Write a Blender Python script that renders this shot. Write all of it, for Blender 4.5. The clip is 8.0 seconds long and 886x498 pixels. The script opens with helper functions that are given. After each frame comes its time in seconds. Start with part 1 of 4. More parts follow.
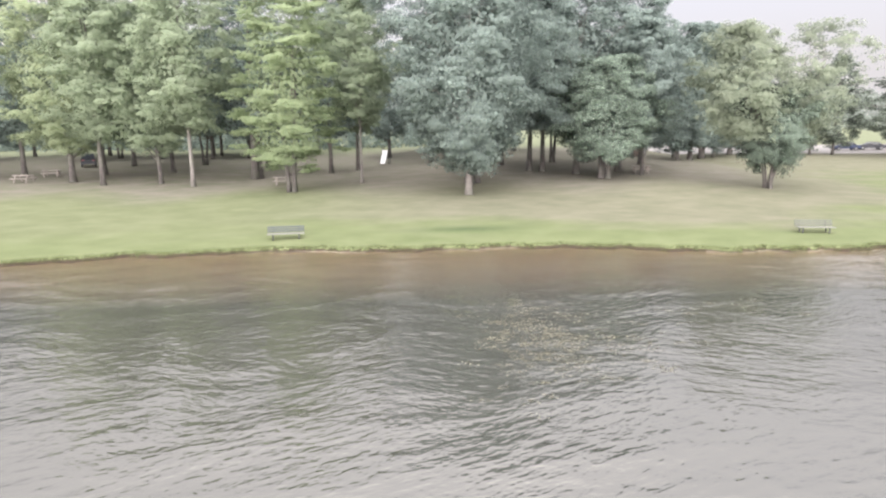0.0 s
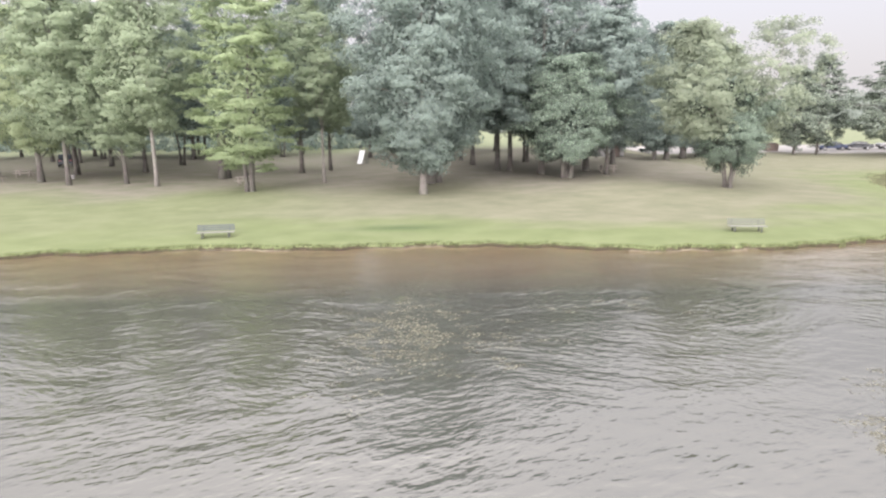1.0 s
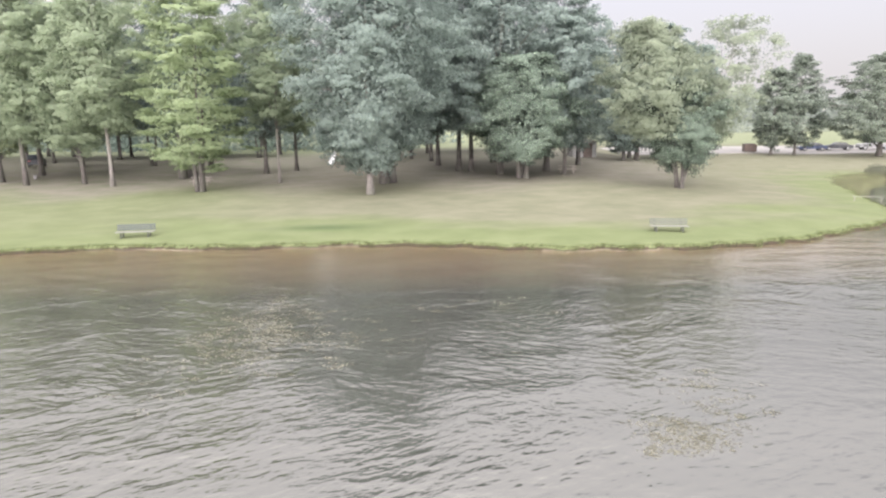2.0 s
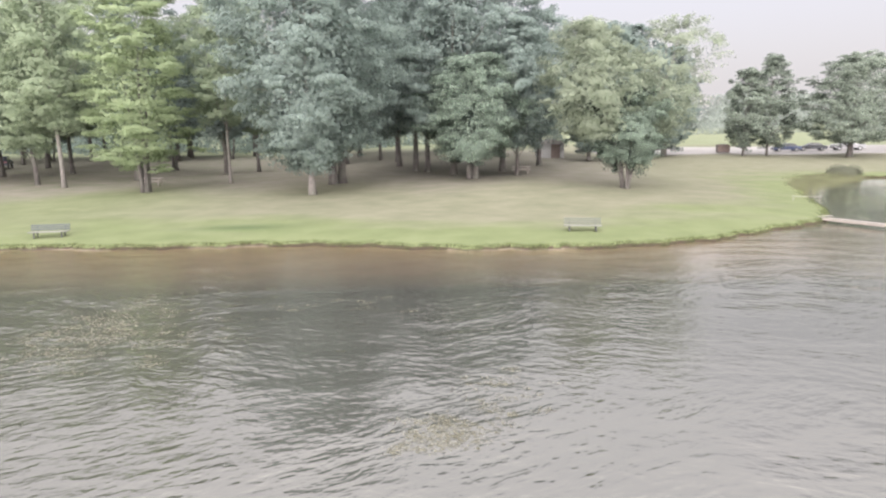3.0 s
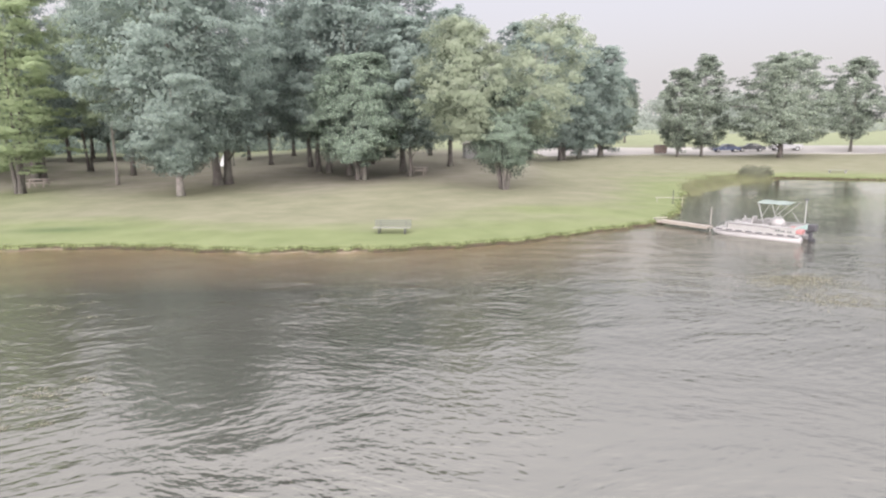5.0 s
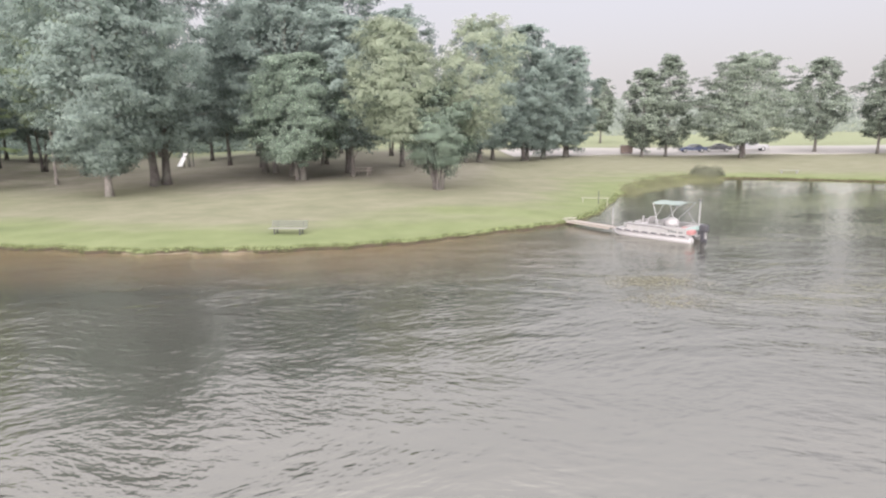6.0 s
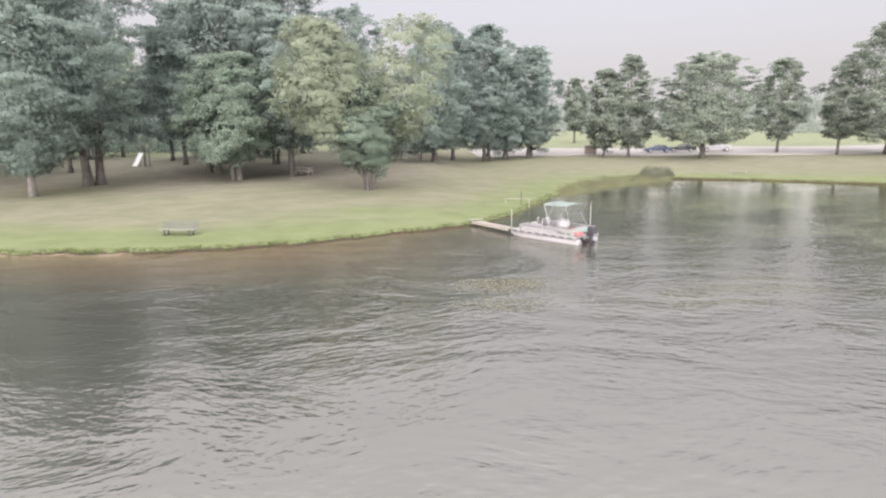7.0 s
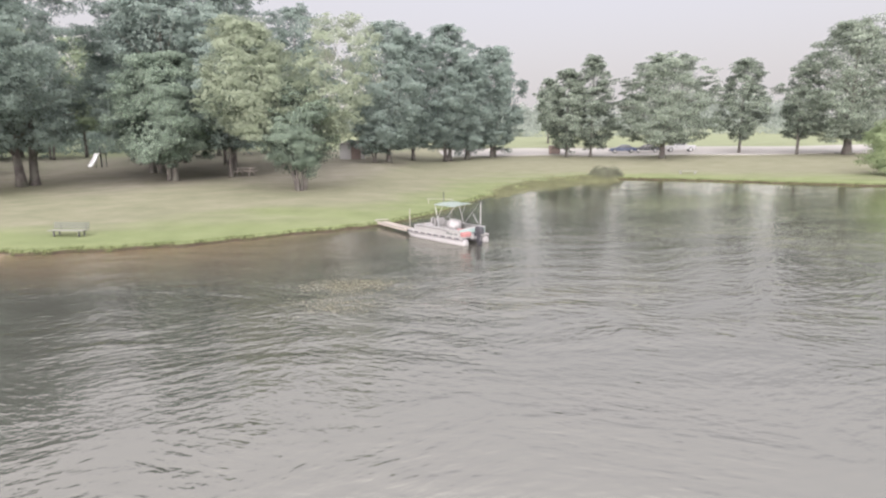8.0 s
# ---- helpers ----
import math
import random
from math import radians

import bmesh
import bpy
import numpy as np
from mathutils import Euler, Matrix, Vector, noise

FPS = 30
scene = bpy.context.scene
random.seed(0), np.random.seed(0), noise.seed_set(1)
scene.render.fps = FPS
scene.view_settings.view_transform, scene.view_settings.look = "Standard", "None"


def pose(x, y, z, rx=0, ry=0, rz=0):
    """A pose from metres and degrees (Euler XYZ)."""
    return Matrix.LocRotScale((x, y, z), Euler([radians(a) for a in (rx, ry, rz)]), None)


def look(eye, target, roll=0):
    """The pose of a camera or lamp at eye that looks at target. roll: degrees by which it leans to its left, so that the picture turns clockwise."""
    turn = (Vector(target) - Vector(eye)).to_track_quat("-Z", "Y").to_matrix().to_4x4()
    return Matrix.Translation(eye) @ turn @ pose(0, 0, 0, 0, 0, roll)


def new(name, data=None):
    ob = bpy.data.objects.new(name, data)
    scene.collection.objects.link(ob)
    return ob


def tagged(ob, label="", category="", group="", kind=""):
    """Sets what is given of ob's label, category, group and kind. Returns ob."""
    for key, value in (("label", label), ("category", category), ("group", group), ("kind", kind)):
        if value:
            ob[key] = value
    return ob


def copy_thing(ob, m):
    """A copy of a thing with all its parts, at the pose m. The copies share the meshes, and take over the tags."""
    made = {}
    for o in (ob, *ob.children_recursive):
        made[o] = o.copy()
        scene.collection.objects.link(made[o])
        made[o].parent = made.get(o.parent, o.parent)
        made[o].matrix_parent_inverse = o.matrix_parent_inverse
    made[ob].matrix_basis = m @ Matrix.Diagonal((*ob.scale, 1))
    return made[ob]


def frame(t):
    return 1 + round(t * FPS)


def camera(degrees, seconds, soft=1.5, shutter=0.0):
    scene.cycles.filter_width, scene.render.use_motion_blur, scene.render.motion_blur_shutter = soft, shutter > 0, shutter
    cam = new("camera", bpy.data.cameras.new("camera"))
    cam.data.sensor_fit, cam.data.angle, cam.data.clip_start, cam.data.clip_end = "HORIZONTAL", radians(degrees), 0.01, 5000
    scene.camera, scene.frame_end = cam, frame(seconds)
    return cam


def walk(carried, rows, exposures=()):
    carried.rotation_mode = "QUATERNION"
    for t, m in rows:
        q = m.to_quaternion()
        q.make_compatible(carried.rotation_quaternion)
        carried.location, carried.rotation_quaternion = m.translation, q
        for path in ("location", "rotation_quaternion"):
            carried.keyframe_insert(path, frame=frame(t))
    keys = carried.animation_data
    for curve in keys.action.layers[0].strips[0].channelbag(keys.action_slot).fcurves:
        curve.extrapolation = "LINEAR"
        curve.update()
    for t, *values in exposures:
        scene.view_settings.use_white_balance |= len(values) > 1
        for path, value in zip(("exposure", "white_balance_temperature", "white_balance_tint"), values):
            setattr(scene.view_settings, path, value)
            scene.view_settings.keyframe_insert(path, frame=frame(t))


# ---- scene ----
cam = camera(73.0, 8.0, soft=2.2)
PATH = [
    (0, (-1.196, 1.136, 6.506), (0.857, 40.270, -1.514), -0.51),
    (0.5, (1.013, 1.044, 6.444), (2.764, 40.197, -1.554), -0.50),
    (1, (3.252, 0.970, 6.332), (4.803, 40.140, -1.627), -0.60),
    (1.5, (5.608, 0.989, 6.259), (6.999, 40.172, -1.665), -0.60),
    (3, (12.989, 0.864, 5.972), (14.159, 40.089, -1.774), -0.70),
    (3.5, (15.572, 0.935, 5.953), (16.721, 40.166, -1.770), -0.70),
    (4, (18.156, 1.023, 5.934), (19.386, 40.254, -1.773), -0.70),
    (4.5, (20.762, 1.079, 5.896), (22.071, 40.305, -1.829), -0.70),
    (6, (29.017, 1.018, 5.785), (30.506, 40.241, -1.918), -0.70),
    (6.5, (31.852, 1.085, 5.750), (33.441, 40.304, -1.951), -0.70),
    (7, (34.665, 1.109, 5.752), (36.393, 40.319, -1.966), -0.60),
    (7.5, (37.471, 1.073, 5.718), (39.340, 40.281, -1.982), -0.61),
    (8, (40.241, 1.005, 5.672), (42.210, 40.207, -2.026), -0.61),
]
walk(cam, [(t, look(eye, target, roll)) for t, eye, target, roll in PATH], [(0.0, 0.62, 5720, 24), (8.0, 0.42, 5760, 24)])

# ---------------------------------------------------------------- world and light
world = bpy.data.worlds.new("sky")
scene.world = world
world.use_nodes = True
wn, wl = world.node_tree.nodes, world.node_tree.links
wn.clear()
w_out = wn.new("ShaderNodeOutputWorld")
w_sky = wn.new("ShaderNodeTexSky")
w_sky.sky_type = "NISHITA"
w_sky.sun_disc = False
w_sky.sun_elevation, w_sky.sun_rotation = radians(21), radians(201)
w_sky.air_density, w_sky.dust_density = 1.0, 10.0
w_bg1 = wn.new("ShaderNodeBackground")
w_bg1.inputs["Strength"].default_value = 0.05
wl.new(w_sky.outputs["Color"], w_bg1.inputs["Color"])
# a thin bright overcast: far brighter overhead than at the horizon
w_geo = wn.new("ShaderNodeTexCoord")
w_sep = wn.new("ShaderNodeSeparateXYZ")
wl.new(w_geo.outputs["Generated"], w_sep.inputs[0])
w_ramp = wn.new("ShaderNodeMapRange")
w_ramp.inputs["From Min"].default_value, w_ramp.inputs["From Max"].default_value = 0.0, 1.0
w_ramp.inputs["To Min"].default_value, w_ramp.inputs["To Max"].default_value = 0.515, 2.3
w_sq = wn.new("ShaderNodeMath")
w_sq.operation = "POWER"
w_sq.use_clamp = True
w_sq.inputs[1].default_value = 4.0
wl.new(w_sep.outputs["Z"], w_sq.inputs[0])
wl.new(w_sq.outputs[0], w_ramp.inputs["Value"])
# the veiled sun brightens the sky on its own side
w_south = wn.new("ShaderNodeMath")
w_south.operation, w_south.use_clamp = "MULTIPLY", True
w_south.inputs[1].default_value = -1.0
wl.new(w_sep.outputs["Y"], w_south.inputs[0])
# the cloud thins a little way above the horizon
w_thin = wn.new("ShaderNodeMapRange")
w_thin.interpolation_type = "SMOOTHSTEP"
w_thin.inputs["From Min"].default_value, w_thin.inputs["From Max"].default_value = 0.25, 0.42
w_thin.inputs["To Min"].default_value, w_thin.inputs["To Max"].default_value = 0.0, 0.34
wl.new(w_sep.outputs["Z"], w_thin.inputs["Value"])
w_veil = wn.new("ShaderNodeMath")
wl.new(w_thin.outputs["Result"], w_veil.inputs[0])
wl.new(w_ramp.outputs["Result"], w_veil.inputs[1])
w_glow = wn.new("ShaderNodeMath")
w_glow.operation = "MULTIPLY_ADD"
w_glow.inputs[1].default_value = 4.7
wl.new(w_south.outputs[0], w_glow.inputs[0])
wl.new(w_veil.outputs[0], w_glow.inputs[2])
w_bg2 = wn.new("ShaderNodeBackground")
w_bg2.inputs["Color"].default_value = (1.0, 0.945, 0.775, 1)
wl.new(w_glow.outputs[0], w_bg2.inputs["Strength"])
w_add = wn.new("ShaderNodeAddShader")
wl.new(w_bg1.outputs[0], w_add.inputs[0])
wl.new(w_bg2.outputs[0], w_add.inputs[1])
wl.new(w_add.outputs[0], w_out.inputs["Surface"])

sun = new("sun", bpy.data.lights.new("sun", "SUN"))
sun.data.energy, sun.data.angle, sun.data.color = 1.5, radians(60), (1.0, 0.97, 0.92)
sun.matrix_world = look((-30, -70, 37), (5, 20, 0))


# ---------------------------------------------------------------- materials
def mat(name, rough=0.7, spec=0.4, metal=0.0):
    m = bpy.data.materials.new(name)
    m.use_nodes = True
    b = m.node_tree.nodes["Principled BSDF"]
    b.inputs["Roughness"].default_value = rough
    b.inputs["Specular IOR Level"].default_value = spec
    b.inputs["Metallic"].default_value = metal
    return m, m.node_tree.nodes, m.node_tree.links, b


def n_noise(nodes, links, scale, detail=4.0, rough=0.55, vec=None, stretch=None):
    n = nodes.new("ShaderNodeTexNoise")
    n.inputs["Scale"].default_value, n.inputs["Detail"].default_value = scale, detail
    n.inputs["Roughness"].default_value = rough
    if vec is None:
        vec = nodes.new("ShaderNodeTexCoord").outputs["Object"]
    if stretch:
        mp = nodes.new("ShaderNodeMapping")
        mp.inputs["Scale"].default_value = stretch[:3]
        if len(stretch) > 3:
            # turned first, then stretched along the turned axes
            mp.vector_type = "TEXTURE"
            mp.inputs["Scale"].default_value = [1 / k for k in stretch[:3]]
            mp.inputs["Rotation"].default_value = (0, 0, radians(stretch[3]))
        links.new(vec, mp.inputs["Vector"])
        vec = mp.outputs["Vector"]
    links.new(vec, n.inputs["Vector"])
    return n.outputs["Fac"]


def n_ramp(nodes, links, fac, stops):
    r = nodes.new("ShaderNodeValToRGB")
    e = r.color_ramp.elements
    while len(e) < len(stops):
        e.new(0.5)
    for el, (p, c) in zip(e, stops):
        el.position, el.color = p, (c[0], c[1], c[2], 1)
    links.new(fac, r.inputs["Fac"])
    return r.outputs["Color"]


def n_mix(nodes, links, fac, a, b, mode="MIX"):
    m = nodes.new("ShaderNodeMix")
    m.data_type, m.blend_type = "RGBA", mode
    for sock, v in ((m.inputs["Factor"], fac), (m.inputs["A"], a), (m.inputs["B"], b)):
        if isinstance(v, (int, float)):
            sock.default_value = v
        elif isinstance(v, tuple):
            sock.default_value = (*v, 1)
        else:
            links.new(v, sock)
    return m.outputs["Result"]


def n_range(nodes, links, v, a, b, c=0.0, d=1.0):
    r = nodes.new("ShaderNodeMapRange")
    for k, x in zip(("From Min", "From Max", "To Min", "To Max"), (a, b, c, d)):
        r.inputs[k].default_value = x
    links.new(v, r.inputs["Value"])
    return r.outputs["Result"]


def n_bump(nodes, links, b, height, strength=0.5, dist=0.02):
    n = nodes.new("ShaderNodeBump")
    n.inputs["Strength"].default_value, n.inputs["Distance"].default_value = strength, dist
    links.new(height, n.inputs["Height"])
    links.new(n.outputs["Normal"], b.inputs["Normal"])
    return n


def worn(name, colour, dark=0.7, rough=0.6, scale=6.0, metal=0.0, spec=0.4, bump=0.15):
    """Paint, plastic or metal with blotches, fine grain and a little relief."""
    m, nd, lk, b = mat(name, rough, spec, metal)
    big = n_noise(nd, lk, scale, 5, 0.6)
    fine = n_noise(nd, lk, scale * 14, 3, 0.6)
    c0 = tuple(c * dark for c in colour)
    col = n_mix(nd, lk, n_range(nd, lk, big, 0.35, 0.7), c0, colour)
    col = n_mix(nd, lk, n_range(nd, lk, fine, 0.3, 0.8, 0.0, 0.35), col, tuple(min(1, c * 1.25) for c in colour))
    lk.new(col, b.inputs["Base Color"])
    lk.new(n_range(nd, lk, big, 0.2, 0.8, rough * 0.8, min(1, rough * 1.2)), b.inputs["Roughness"])
    n_bump(nd, lk, b, fine, bump, 0.01)
    return m


def leaf_mat(name, dark, light, pale):
    """Leaves: each leaf takes its own shade, each tree its own cast; some light passes through."""
    m, nd, lk, b = mat(name, 0.8, 0.1)
    geo = nd.new("ShaderNodeNewGeometry")
    info = nd.new("ShaderNodeObjectInfo")
    col = n_ramp(nd, lk, geo.outputs["Random Per Island"], [(0.0, dark), (0.6, light), (1.0, pale)])
    patch = n_noise(nd, lk, 0.45, 3, 0.6)
    col = n_mix(nd, lk, n_range(nd, lk, patch, 0.35, 0.7, 0.0, 0.4), col, pale)
    col = n_mix(nd, lk, n_range(nd, lk, info.outputs["Random"], 0, 1, 0.0, 0.3), col, dark)
    lk.new(col, b.inputs["Base Color"])
    tr = nd.new("ShaderNodeBsdfTranslucent")
    lk.new(col, tr.inputs["Color"])
    ms = nd.new("ShaderNodeMixShader")
    ms.inputs[0].default_value = 0.5
    lk.new(b.outputs[0], ms.inputs[1])
    lk.new(tr.outputs[0], ms.inputs[2])
    # each card is a spray of leaflets: part of what falls on it passes between them
    gap = nd.new("ShaderNodeBsdfTransparent")
    lace = nd.new("ShaderNodeMixShader")
    lace.inputs[0].default_value = 0.42
    lk.new(ms.outputs[0], lace.inputs[1])
    lk.new(gap.outputs[0], lace.inputs[2])
    lk.new(lace.outputs[0], nd["Material Output"].inputs["Surface"])
    return m


# tree leaf colours lifted and greyed past real leaves: haze is painted into them
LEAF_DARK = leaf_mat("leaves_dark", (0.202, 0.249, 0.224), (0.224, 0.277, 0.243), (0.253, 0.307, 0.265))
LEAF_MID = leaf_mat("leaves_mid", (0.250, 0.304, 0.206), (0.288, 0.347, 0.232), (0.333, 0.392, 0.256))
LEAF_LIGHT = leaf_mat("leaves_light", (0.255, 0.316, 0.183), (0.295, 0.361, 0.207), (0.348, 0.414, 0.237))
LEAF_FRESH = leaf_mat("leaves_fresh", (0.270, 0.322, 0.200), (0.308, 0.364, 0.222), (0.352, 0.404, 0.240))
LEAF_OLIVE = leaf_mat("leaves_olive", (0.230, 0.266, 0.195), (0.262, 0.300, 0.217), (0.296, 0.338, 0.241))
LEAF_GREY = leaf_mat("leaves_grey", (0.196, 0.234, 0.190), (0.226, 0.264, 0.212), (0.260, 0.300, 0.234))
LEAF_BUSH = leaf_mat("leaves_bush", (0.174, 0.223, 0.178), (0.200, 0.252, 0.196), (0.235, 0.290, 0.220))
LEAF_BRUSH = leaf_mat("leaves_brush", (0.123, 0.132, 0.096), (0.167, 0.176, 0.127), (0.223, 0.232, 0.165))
# pale grey-green that holds the haze of distance in its colour
LEAF_FAR_HAZED = leaf_mat("leaves_far_hazed", (0.232, 0.264, 0.232), (0.257, 0.290, 0.254), (0.288, 0.321, 0.279))


def bark(name, c1, c2):
    m, nd, lk, b = mat(name, 0.9, 0.2)
    ridges = n_noise(nd, lk, 5, 6, 0.65, stretch=(3.0, 3.0, 0.5))
    blot = n_noise(nd, lk, 0.9, 3)
    col = n_mix(nd, lk, n_range(nd, lk, ridges, 0.35, 0.65), c1, c2)
    col = n_mix(nd, lk, n_range(nd, lk, blot, 0.4, 0.7, 0, 0.4), col, (0.16, 0.18, 0.13))
    lk.new(col, b.inputs["Base Color"])
    n_bump(nd, lk, b, ridges, 0.8, 0.06)
    return m


BARK = bark("bark_dark", (0.046, 0.041, 0.038), (0.107, 0.094, 0.087))
BARK_PALE = bark("bark_pale", (0.101, 0.092, 0.084), (0.193, 0.176, 0.160))

# lawn: greener by the water, dry and straw-coloured on the slope, litter under the trees
M_GRASS, nd, lk, b = mat("lawn", 0.95, 0.15)
att = nd.new("ShaderNodeAttribute")
att.attribute_name = "inland"
tc = nd.new("ShaderNodeTexCoord").outputs["Object"]
broad = n_noise(nd, lk, 0.09, 4, 0.6, tc, (0.6, 1.6, 1))
mid = n_noise(nd, lk, 0.6, 5, 0.55, tc, (0.75, 0.95, 1))
fine = n_noise(nd, lk, 9, 4, 0.7, tc)
green = n_ramp(nd, lk, mid, [(0.24, (0.091, 0.115, 0.046)), (0.5, (0.118, 0.141, 0.061)), (0.78, (0.146, 0.167, 0.081))])
straw = n_ramp(nd, lk, mid, [(0.24, (0.116, 0.117, 0.080)), (0.5, (0.152, 0.142, 0.105)), (0.78, (0.188, 0.171, 0.137))])
litter = n_ramp(nd, lk, mid, [(0.3, (0.120, 0.110, 0.093)), (0.6, (0.160, 0.145, 0.121)), (0.8, (0.195, 0.174, 0.142))])
wob = nd.new("ShaderNodeMath")
wob.operation = "MULTIPLY_ADD"
lk.new(broad, wob.inputs[0])
wob.inputs[1].default_value = 26.0
wob.inputs[2].default_value = -13.0
shift = nd.new("ShaderNodeMath")
lk.new(att.outputs["Fac"], shift.inputs[0])
lk.new(wob.outputs[0], shift.inputs[1])
dry0 = n_range(nd, lk, shift.outputs[0], 2.5, 9.0, 0.0, 0.78)
xyz = nd.new("ShaderNodeSeparateXYZ")
lk.new(tc, xyz.inputs[0])
drym = nd.new("ShaderNodeMath")
drym.operation = "MULTIPLY"
lk.new(dry0, drym.inputs[0])
lk.new(n_range(nd, lk, xyz.outputs["X"], -14.0, 1.0, 0.3, 1.0), drym.inputs[1])
dry = drym.outputs[0]
meadow = n_ramp(nd, lk, mid, [(0.3, (0.139, 0.159, 0.090)), (0.7, (0.187, 0.207, 0.125))])
col = n_mix(nd, lk, dry, green, straw)
col = n_mix(nd, lk, n_range(nd, lk, att.outputs["Fac"], 48.0, 62.0), col, meadow)
wood = nd.new("ShaderNodeAttribute")
wood.attribute_name = "wooded"
wmask = nd.new("ShaderNodeMath")
wmask.operation = "MULTIPLY"
lk.new(wood.outputs["Fac"], wmask.inputs[0])
lk.new(n_range(nd, lk, mid, 0.3, 0.6, 0.45, 1.0), wmask.inputs[1])
col = n_mix(nd, lk, wmask.outputs[0], col, litter)
lush = nd.new("ShaderNodeAttribute")
lush.attribute_name = "lush"
col = n_mix(nd, lk, lush.outputs["Fac"], col, (0.049, 0.076, 0.028))
col = n_mix(nd, lk, n_range(nd, lk, fine, 0.3, 0.75, 0, 0.4), col, (0.130, 0.139, 0.089))
lk.new(col, b.inputs["Base Color"])
n_bump(nd, lk, b, fine, 0.5, 0.05)

# lake bed: sand at the edge, dark silt deeper
M_BED, nd, lk, b = mat("sandy_bed", 0.9, 0.2)
att = nd.new("ShaderNodeAttribute")
att.attribute_name = "inland"
tc = nd.new("ShaderNodeTexCoord").outputs["Object"]
mid = n_noise(nd, lk, 0.5, 5, 0.6, tc, (0.5, 1.3, 1))
sand = n_ramp(nd, lk, mid, [(0.3, (0.64, 0.53, 0.385)), (0.7, (0.76, 0.64, 0.47))])
silt = n_ramp(nd, lk, mid, [(0.3, (0.105, 0.099, 0.078)), (0.7, (0.180, 0.170, 0.135))])
sh2 = nd.new("ShaderNodeMath")
sh2.operation = "MULTIPLY_ADD"
lk.new(mid, sh2.inputs[0])
sh2.inputs[1].default_value = 6.0
lk.new(att.outputs["Fac"], sh2.inputs[2])
bxyz = nd.new("ShaderNodeSeparateXYZ")
lk.new(tc, bxyz.inputs[0])
sandy = nd.new("ShaderNodeMath")
sandy.operation = "MULTIPLY"
lk.new(n_range(nd, lk, sh2.outputs[0], -7.5, 0.0), sandy.inputs[0])
lk.new(n_range(nd, lk, bxyz.outputs["X"], 34.0, 50.0, 1.0, 0.1), sandy.inputs[1])
col = n_mix(nd, lk, sandy.outputs[0], silt, sand)
wet = nd.new("ShaderNodeMath")
wet.operation = "MULTIPLY"
lk.new(n_range(nd, lk, att.outputs["Fac"], -0.14, -0.04), wet.inputs[0])
lk.new(n_range(nd, lk, n_noise(nd, lk, 0.25, 3, 0.6, tc), 0.42, 0.6, 0.97, 0.72), wet.inputs[1])
col = n_mix(nd, lk, wet.outputs[0], col, (0.075, 0.061, 0.046))
lk.new(col, b.inputs["Base Color"])
n_bump(nd, lk, b, n_noise(nd, lk, 12, 4, 0.6, tc), 0.5, 0.02)

# lake water: sky-reflecting ripples over murky, partly clear water
M_WATER = bpy.data.materials.new("lake_water")
M_WATER.use_nodes = True
nd, lk = M_WATER.node_tree.nodes, M_WATER.node_tree.links
nd.clear()
out = nd.new("ShaderNodeOutputMaterial")
tc = nd.new("ShaderNodeTexCoord").outputs["Object"]
gust = n_noise(nd, lk, 0.07, 4, 0.55, tc, (0.6, 1.9, 1, 12))
# short chop that runs two ways, in patches
way = n_range(nd, lk, n_noise(nd, lk, 0.16, 2, 0.5, tc, (0.8, 1.0, 1, 30)), 0.44, 0.56)
chop = n_mix(nd, lk, way, n_noise(nd, lk, 2.2, 2.5, 0.55, tc, (0.75, 1.5, 1, 24)), n_noise(nd, lk, 2.4, 2.5, 0.55, tc, (0.75, 1.5, 1, -20)))
ripple = n_noise(nd, lk, 3.6, 1.0, 0.5, tc, (0.55, 1.35, 1, 8))
# long-crested sets of larger waves
trains = []
for turn, scale_, seed_ in ((-13, 0.125, 0.0), (15, 0.16, 40.0)):
    wmap = nd.new("ShaderNodeMapping")
    wmap.inputs["Rotation"].default_value = (0, 0, radians(turn))
    wmap.inputs["Location"].default_value = (seed_, 0, 0)
    lk.new(tc, wmap.inputs["Vector"])
    train = nd.new("ShaderNodeTexWave")
    train.wave_type, train.bands_direction, train.wave_profile = "BANDS", "Y", "SIN"
    for k, x in (("Scale", scale_), ("Distortion", 7.0), ("Detail", 2.0), ("Detail Scale", 1.6), ("Detail Roughness", 0.55)):
        train.inputs[k].default_value = x
    lk.new(wmap.outputs[0], train.inputs["Vector"])
    trains.append(train.outputs["Fac"])
sets = n_mix(nd, lk, way, trains[0], trains[1])
patch = n_noise(nd, lk, 0.10, 3, 0.6, tc, (0.5, 1.3, 1, 12))
hall = None
for wave_, low_, high_ in ((chop, 0.36, 0.58), (sets, 0.09, 0.26), (ripple, 0.03, 0.05)):
    tall = nd.new("ShaderNodeMath")
    tall.operation = "MULTIPLY"
    lk.new(wave_, tall.inputs[0])
    lk.new(n_range(nd, lk, patch, 0.38, 0.64, low_, high_), tall.inputs[1])
    if hall is None:
        hall = tall
        continue
    both = nd.new("ShaderNodeMath")
    lk.new(hall.outputs[0], both.inputs[0])
    lk.new(tall.outputs[0], both.inputs[1])
    hall = both
bmp = nd.new("ShaderNodeBump")
bmp.inputs["Distance"].default_value = 0.10
